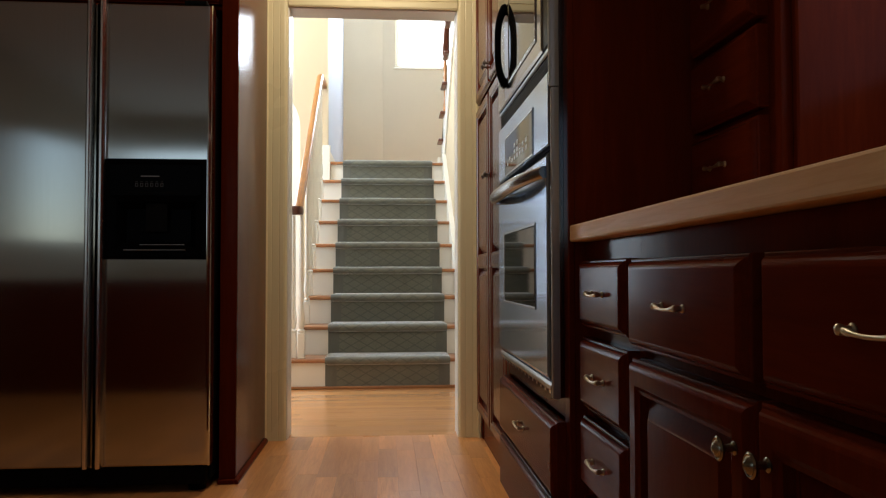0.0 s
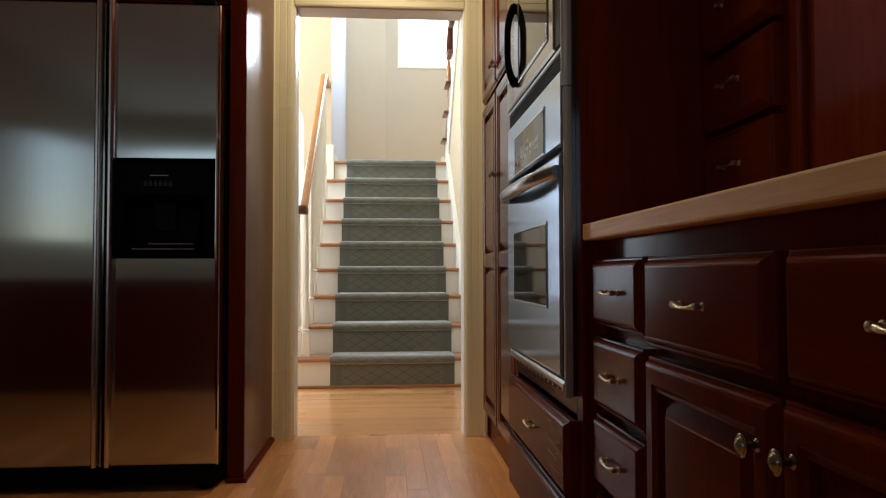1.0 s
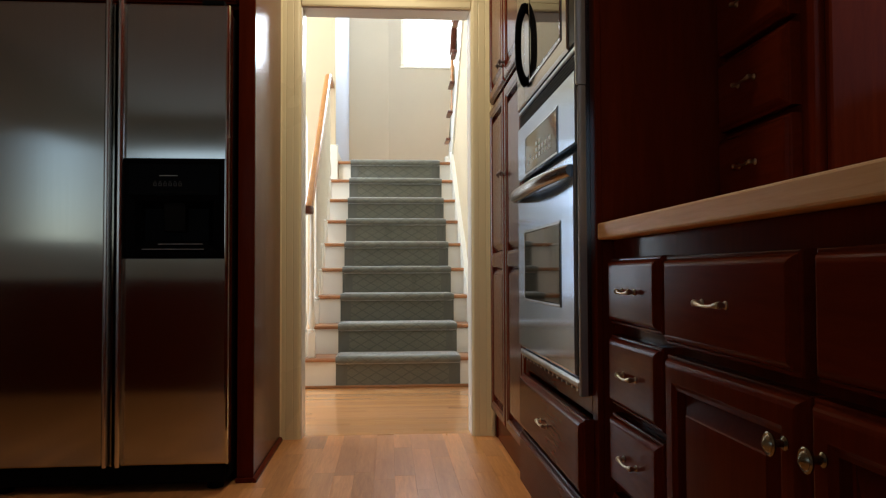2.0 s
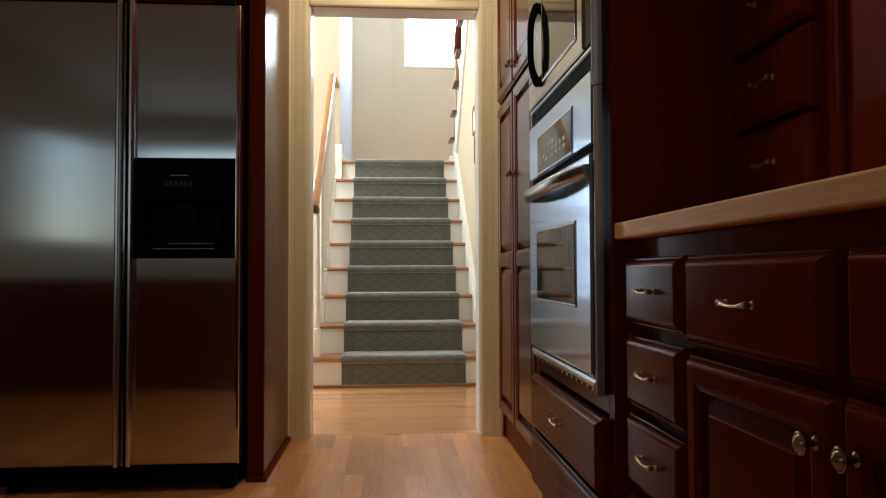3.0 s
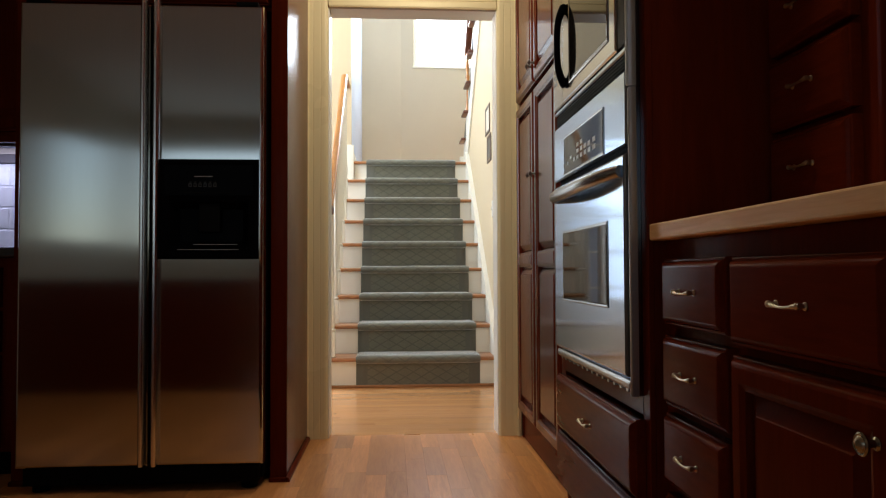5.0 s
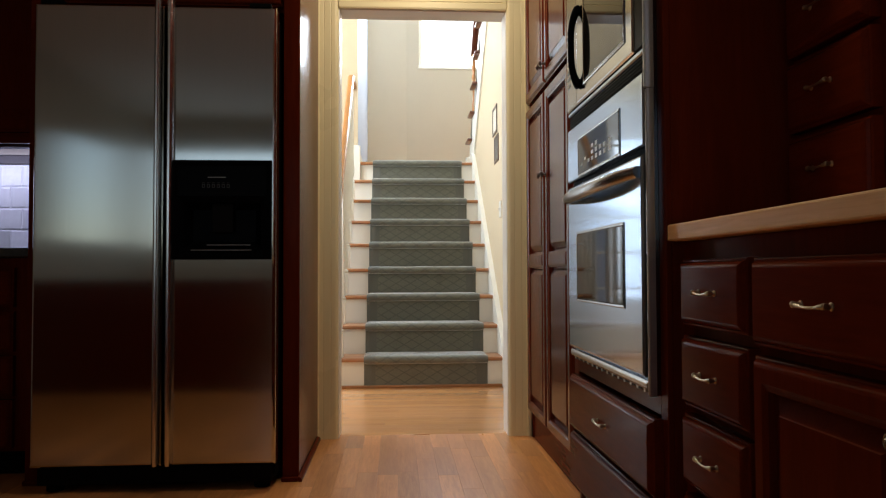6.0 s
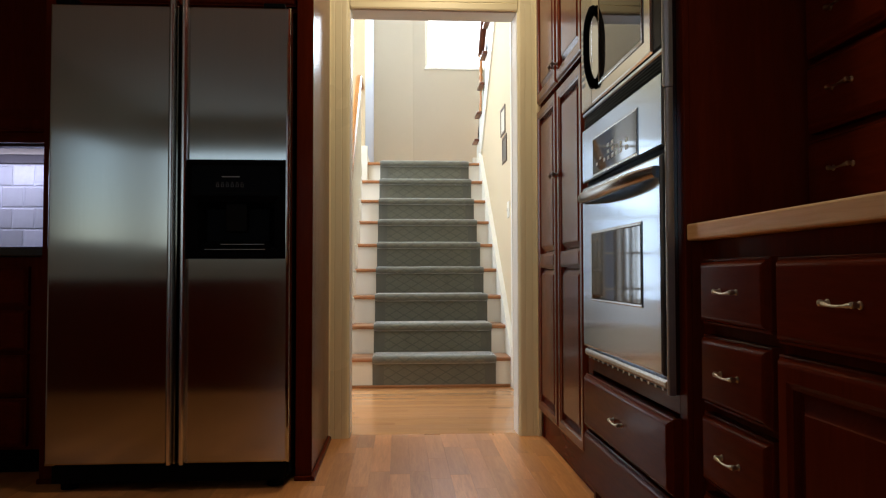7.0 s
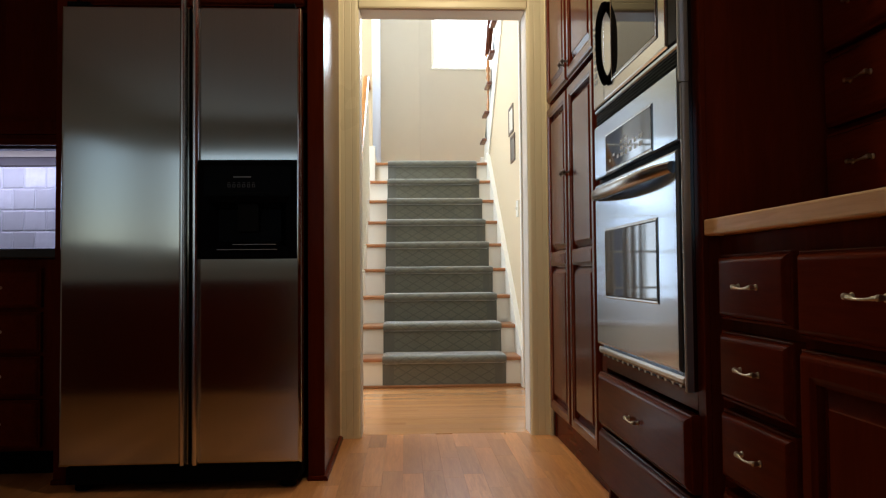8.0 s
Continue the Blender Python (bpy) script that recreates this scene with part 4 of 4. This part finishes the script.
part("trim", add_loops(bmesh.new(), put, Y0, Y1, 0.508, 1.24, [(0, -0.018), (0, 0.004), (0.003, 0.006)]), STEEL_V, oven)
part("edge_trim", add_loops(bmesh.new(), put, Y0 - 0.010, Y0 - 0.001, 0.508, 1.195, [(0, 0.006), (0, 0.021), (0.003, 0.024)]), TRIM_STEEL, oven, "steel side trim")
part("edge_trim", add_loops(bmesh.new(), put, Y0 - 0.012, Y0 - 0.001, 1.197, 1.70, [(0, 0.006), (0, 0.024), (0.003, 0.028)]), TRIM_STEEL, oven, "steel side trim")
odoor = part("oven_door", add_loops(bmesh.new(), put, Y0 + 0.010, Y1 - 0.006, 0.548, 1.050, [(0, 0.0065), (0, 0.024), (0.004, 0.028), (0.008, 0.029)]), STEEL_V, oven, "brushed steel oven door")
part("window", add_loops(bmesh.new(), put, 1.785, 2.235, 0.702, 0.898, [(0, 0.0292), (0, 0.0305), (0.003, 0.0312)]), GLASS_DARK, odoor, "dark reflective oven glass")
part("window_trim", add_loops(bmesh.new(), put, 1.778, 2.242, 0.695, 0.905, [(0, 0.0291), (0, 0.0308), (0.003, 0.0318), (0.0068, 0.0312), (0.0068, 0.0292)], front=False, back=False), STEEL_SM, odoor)
bm = bmesh.new()
N = 24
path = []
for k in range(N + 1):
    s = -1 + 2 * k / N
    path.append(put(2.004 + s * 0.328, 1.012 - 0.010 * (1 - s * s), 0.030 + 0.042 * (1 - abs(s) ** 3.2)))
add_sweep(bm, path, lambda f: round_section(0.0125 + 0.004 * (1 - (2 * f - 1) ** 2), 14, 1.15))
smooth(part("handle", bm, STEEL_SM, odoor, "bowed satin steel bar handle"), 60)
part("vent_gap", add_loops(bmesh.new(), put, Y0 + 0.004, Y1 - 0.004, 1.0505, 1.066, [(0, 0.0062), (0, 0.009)]), BLACK_DULL, oven)
ctl = part("control_panel", add_loops(bmesh.new(), put, Y0 + 0.003, Y1 - 0.003, 1.067, 1.236, [(0, 0.0062), (0, 0.023), (0.004, 0.027)]), STEEL_V, oven, "brushed steel control panel")
part("display", add_loops(bmesh.new(), put, 1.815, 2.218, 1.078, 1.184, [(0, 0.0272), (0, 0.0285), (0.002, 0.029)]), GLASS_DARK, ctl, "dark glass display")
part("display_trim", add_loops(bmesh.new(), put, 1.809, 2.224, 1.072, 1.190, [(0, 0.0271), (0, 0.029), (0.003, 0.0298), (0.0058, 0.0292), (0.0058, 0.0273)], front=False, back=False), STEEL_SM, ctl)
for u, v, a, b in ((1.93, 1.10, 0.022, 0.012), (1.93, 1.118, 0.022, 0.012), (1.97, 1.10, 0.022, 0.012), (1.97, 1.118, 0.022, 0.012), (2.01, 1.10, 0.022, 0.012),
                   (2.01, 1.118, 0.022, 0.012), (2.01, 1.136, 0.022, 0.012), (2.05, 1.10, 0.022, 0.010), (2.05, 1.118, 0.022, 0.010), (2.05, 1.136, 0.022, 0.010),
                   (2.09, 1.10, 0.018, 0.010), (2.13, 1.112, 0.018, 0.008), (1.88, 1.10, 0.026, 0.012), (1.88, 1.12, 0.026, 0.012), (2.17, 1.10, 0.014, 0.008)):
    part("key", add_loops(bmesh.new(), put, u, u + a, v, v + b, [(0, 0.029), (0, 0.0294)]), WHITE_PRINT, ctl)
low = part("lower_vent", add_loops(bmesh.new(), put, Y0 + 0.004, Y1 - 0.004, 0.520, 0.540, [(0, 0.0062), (0, 0.020), (0.006, 0.024)]), STEEL_SM, oven)
for k in range(14):
    u = Y0 + 0.03 + k * 0.049
    part("vent_tooth", add_loops(bmesh.new(), put, u, u + 0.013, 0.5125, 0.5195, [(0, 0.0062), (0, 0.019)]), STEEL_SM, oven)

# ---- microwave ----
mw = thing("microwave", (0.75, 2.0, 1.24), "built-in stainless steel microwave with a black loop handle", "microwave")
part("casing", box(OX + 0.02, 1.0, 1.66, 2.35, 1.245, 1.69), BLACK_DULL, mw)
part("trim", add_loops(bmesh.new(), put, Y0, Y1, 1.241, 1.70, [(0, -0.018), (0, 0.004), (0.003, 0.006)]), STEEL_V, mw)
for k in range(4):
    z = 1.2435 + k * 0.0085
    part("louvre", add_loops(bmesh.new(), put, Y0 + 0.006, Y1 - 0.006, z, z + 0.0055, [(0, 0.0062), (0, 0.018), (0.0015, 0.021)]), BLACK, mw)
part("lower_bar", add_loops(bmesh.new(), put, Y0 + 0.002, Y1 - 0.002, 1.279, 1.292, [(0, 0.0062), (0, 0.02), (0.003, 0.024)]), STEEL_V, mw)
MIRROR_STEEL = steel("polished_steel", (0.50, 0.50, 0.49), 0.13, (2, 2, 300), 0.0, 0.0, (0.5, 0.5, 0.52))
mdoor = part("microwave_door", add_loops(bmesh.new(), put, 1.70, 2.232, 1.294, 1.665, [(0, 0.0062), (0, 0.0255), (0.004, 0.029), (0.008, 0.0295)]), MIRROR_STEEL, mw, "polished steel microwave door")
part("window", add_loops(bmesh.new(), put, 1.765, 2.135, 1.345, 1.615, [(0, 0.0296), (0, 0.0305), (0.003, 0.0310)]), GLASS_DARK, mdoor, "dark reflective glass")
part("window_trim", add_loops(bmesh.new(), put, 1.755, 2.145, 1.335, 1.625, [(0, 0.0296), (0, 0.0315), (0.004, 0.0325), (0.0095, 0.0317), (0.0095, 0.0297)], front=False, back=False), STEEL_SM, mdoor)
part("side_strip", add_loops(bmesh.new(), put, Y0 + 0.003, 1.698, 1.294, 1.665, [(0, 0.0062), (0, 0.023), (0.003, 0.026)]), BLACK, mw)
part("control_strip", add_loops(bmesh.new(), put, 2.234, Y1 - 0.004, 1.294, 1.665, [(0, 0.0062), (0, 0.025), (0.003, 0.028)]), STEEL_SM, mw)
for k in range(9):
    part("key", add_loops(bmesh.new(), put, 2.312, 2.348, 1.37 + k * 0.022, 1.382 + k * 0.022, [(0, 0.0281), (0, 0.0290)]), GREY_MARK, mw)
bm = bmesh.new()
path = []
for k in range(25):
    s_ = -1 + 2 * k / 24
    path.append(put(2.19, 1.459 + 0.117 * s_, 0.033 + 0.022 * (1 - abs(s_) ** 3.4)))
add_sweep(bm, path, lambda f: round_section(0.0098 + 0.004 * abs(2 * f - 1) ** 4, 12, 1.0), (0, 1, 0))
for v in (1.459 - 0.111, 1.459 + 0.111):
    c = put(2.19, v, 0.0297)
    add_box(bm, c.x - 0.012, c.x, c.y - 0.014, c.y + 0.014, c.z - 0.014, c.z + 0.014, 0.004)
smooth(part("handle", bm, BLACK, mdoor, "black bowed handle"), 50)

# ---- pantry ----
PX = 0.570
pan = thing("pantry_cabinet", (0.86, 2.95, 0), "tall dark cherry pantry cabinet with paired panelled doors", "cabinet")
part("body", box(PX + 0.0125, 1.155, 2.43, 3.492, 0.125, 2.54), CHERRY, pan)
part("filler", box(PX + 0.012, 1.155, 3.4925, WALL_Y - 0.032, 0.0, 2.54), CHERRY, pan)
part("toe_kick", box(PX + 0.016, 1.155, 2.43, 3.492, 0, 0.1245), CHERRY_H, pan)
put = facing_left(PX - 0.0005)
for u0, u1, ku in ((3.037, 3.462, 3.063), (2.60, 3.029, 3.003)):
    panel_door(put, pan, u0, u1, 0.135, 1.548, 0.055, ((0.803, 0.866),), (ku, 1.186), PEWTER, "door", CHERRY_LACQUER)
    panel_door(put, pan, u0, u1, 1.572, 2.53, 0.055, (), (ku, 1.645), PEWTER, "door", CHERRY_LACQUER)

# ---- base cabinets under the wooden counter ----
BX = 0.548
put = facing_left(BX - 0.0005)


def base_unit(y0, y1, label):
    t = thing("base_cabinet", (0.85, (y0 + y1) / 2, 0), label, "cabinet", "base cabinets under the wooden counter")
    part("body", box(BX + 0.0125, 1.155, y0, y1, 0.10, 0.849), CHERRY, t)
    part("toe_kick", box(BX + 0.07, BX + 0.085, y0, y1, 0, 0.0995), BLACK_DULL, t)
    return t


b1 = base_unit(1.254, 1.5975, "dark cherry base cabinet with four drawers and brass pulls")
for z0, z1 in ((0.673, 0.809), (0.507, 0.651), (0.345, 0.489), (0.115, 0.325)):
    drawer_front(put, b1, 1.266, 1.55, z0, z1, True, 0.047)
b2 = base_unit(0.38, 1.2535, "dark cherry base cabinet with two drawers over two doors")
drawer_front(put, b2, 0.842, 1.243, 0.660, 0.807, True, 0.05)
drawer_front(put, b2, 0.402, 0.812, 0.660, 0.807, True, 0.05)
panel_door(put, b2, 0.829, 1.241, 0.115, 0.643, 0.052, (), (0.862, 0.584))
panel_door(put, b2, 0.402, 0.821, 0.115, 0.643, 0.052, (), (0.788, 0.584))
b3 = base_unit(-0.62, 0.3795, "dark cherry base cabinet with drawers over doors")
for u0, u1 in ((-0.11, 0.365), (-0.605, -0.125)):
    drawer_front(put, b3, u0, u1, 0.664, 0.809)
    panel_door(put, b3, u0, u1, 0.115, 0.648, 0.062)
solid("countertop", box(0.523, 1.155, -0.65, 1.596, 0.850, 0.8855, 0.004), MAPLE, "pale maple butcher-block countertop on the base cabinets", "countertop")

# ---- drawer hutch on the counter ----
HX = 0.802
hut = thing("drawer_hutch", (0.98, 1.43, 0.886), "dark cherry hutch of small drawers standing on the counter", "cabinet")
part("body", box(HX + 0.0125, 1.155, 1.262, 1.5965, 0.887, 2.54, 0.002), CHERRY, hut)
put = facing_left(HX - 0.0005)
for k in range(4):
    z0 = 0.916 + k * 0.165
    drawer_front(put, hut, 1.300, 1.578, z0, z0 + 0.150, True, 0.042)
panel_door(put, hut, 1.312, 1.592, 1.585, 2.5, 0.05)
part("end_panel", box(HX + 0.03, 1.154, 1.245, 1.2615, 0.887, 2.54, 0.006), CHERRY, hut)

# ---- pieces: floor planks, splashback tiles ----
rng = random.Random(7)


def plank_mesh(name, length, width, along_y, material):
    bm = bmesh.new()
    g = 0.00012
    lx, ly = (width, length) if along_y else (length, width)
    put_up = lambda u, v, w: Vector((u, v, w))
    add_loops(bm, put_up, g, lx - g, g, ly - g, [(0, -0.0118), (0, -0.0003), (0.0003, 0.0)], back=False)
    me = bpy.data.meshes.new(name)
    bmesh.ops.recalc_face_normals(bm, faces=bm.faces)
    bm.to_mesh(me)
    bm.free()
    me.materials.append(material)
    return me


def lay(mesh, x, y, parent):
    ob = new("plank", mesh)
    ob.parent = parent
    ob.location = Vector((x, y, 0)) - ORIGIN[parent.name]
    return ob


lengths = (0.3, 0.45, 0.6, 0.75, 0.95)
W1 = 0.078
kit = {l: plank_mesh("plank", l, W1, True, OAK) for l in lengths}
x = -1.62
while x < 1.1:
    y = 1.2 + rng.uniform(-0.9, 0.0)
    while y < 3.58:
        l = rng.choice(lengths)
        if y + l > 3.602:
            fit_l = round(3.602 - y, 3)
            lay(plank_mesh("plank", fit_l, W1, True, OAK), x, y, floor)
        else:
            lay(kit[l], x, y, floor)
        y += l
    x += W1
W2 = 0.057
hal = {l: plank_mesh("plank", l, W2, False, OAK_X) for l in (0.5, 0.8, 1.1, 1.4)}
y = 3.604
while y < STEP_Y:
    x = -1.3 + rng.uniform(-0.5, 0.1)
    while x < 1.1:
        l = rng.choice((0.5, 0.8, 1.1, 1.4))
        lay(hal[l], x, y, floor)
        x += l
    y += W2
wall_boxes("floor_rest", [(-2.86, -1.62, -3.05, 3.55, -0.0025, -0.001), (-1.62, 1.15, -3.05, 0.30, -0.0025, -0.001), (-2.75, -1.8, 3.61, 7.0, -0.0025, -0.001)], OAK)

splash = solid("splashback", box(-2.84, -1.442, WALL_Y - 0.010, WALL_Y - 0.0005, 0.886, 1.335), GROUT, "pale tumbled stone tile splashback", "", "", "structure")
TS = 0.1
tiles = []
for k in range(4):
    bm = bmesh.new()
    j = [rng.uniform(0.0005, 0.003) for _ in range(4)]
    add_loops(bm, lambda u, v, w: Vector((u, -w, v)), j[0], TS - 0.003 - j[1], j[2], TS - 0.003 - j[3], [(0, -0.004), (0, 0.0010), (0.0015, 0.0022), (0.005, 0.0030)], back=False)
    bmesh.ops.recalc_face_normals(bm, faces=bm.faces)
    me = bpy.data.meshes.new("tile")
    bm.to_mesh(me)
    bm.free()
    me.materials.append(TILE)
    tiles.append(me)
for r in range(4):
    for c in range(13):
        ob = new("tile", rng.choice(tiles))
        ob.parent = splash
        half = r % 2 and c == 0
        x = -1.4445 - (c + 1) * TS + (0.05 if r % 2 else 0.0)
        if half:
            ob.scale.x = 0.5
            x = -1.4445 - 0.5 * TS
        ob.location = Vector((x, WALL_Y - 0.010, 0.888 + r * TS)) - ORIGIN[splash.name]
part("border", box(-2.84, -1.4425, WALL_Y - 0.022, WALL_Y - 0.0102, 1.290, 1.3345, 0.004), plain("brown_tile_border", (0.045, 0.032, 0.027), 0.5), splash, "brown tile border")
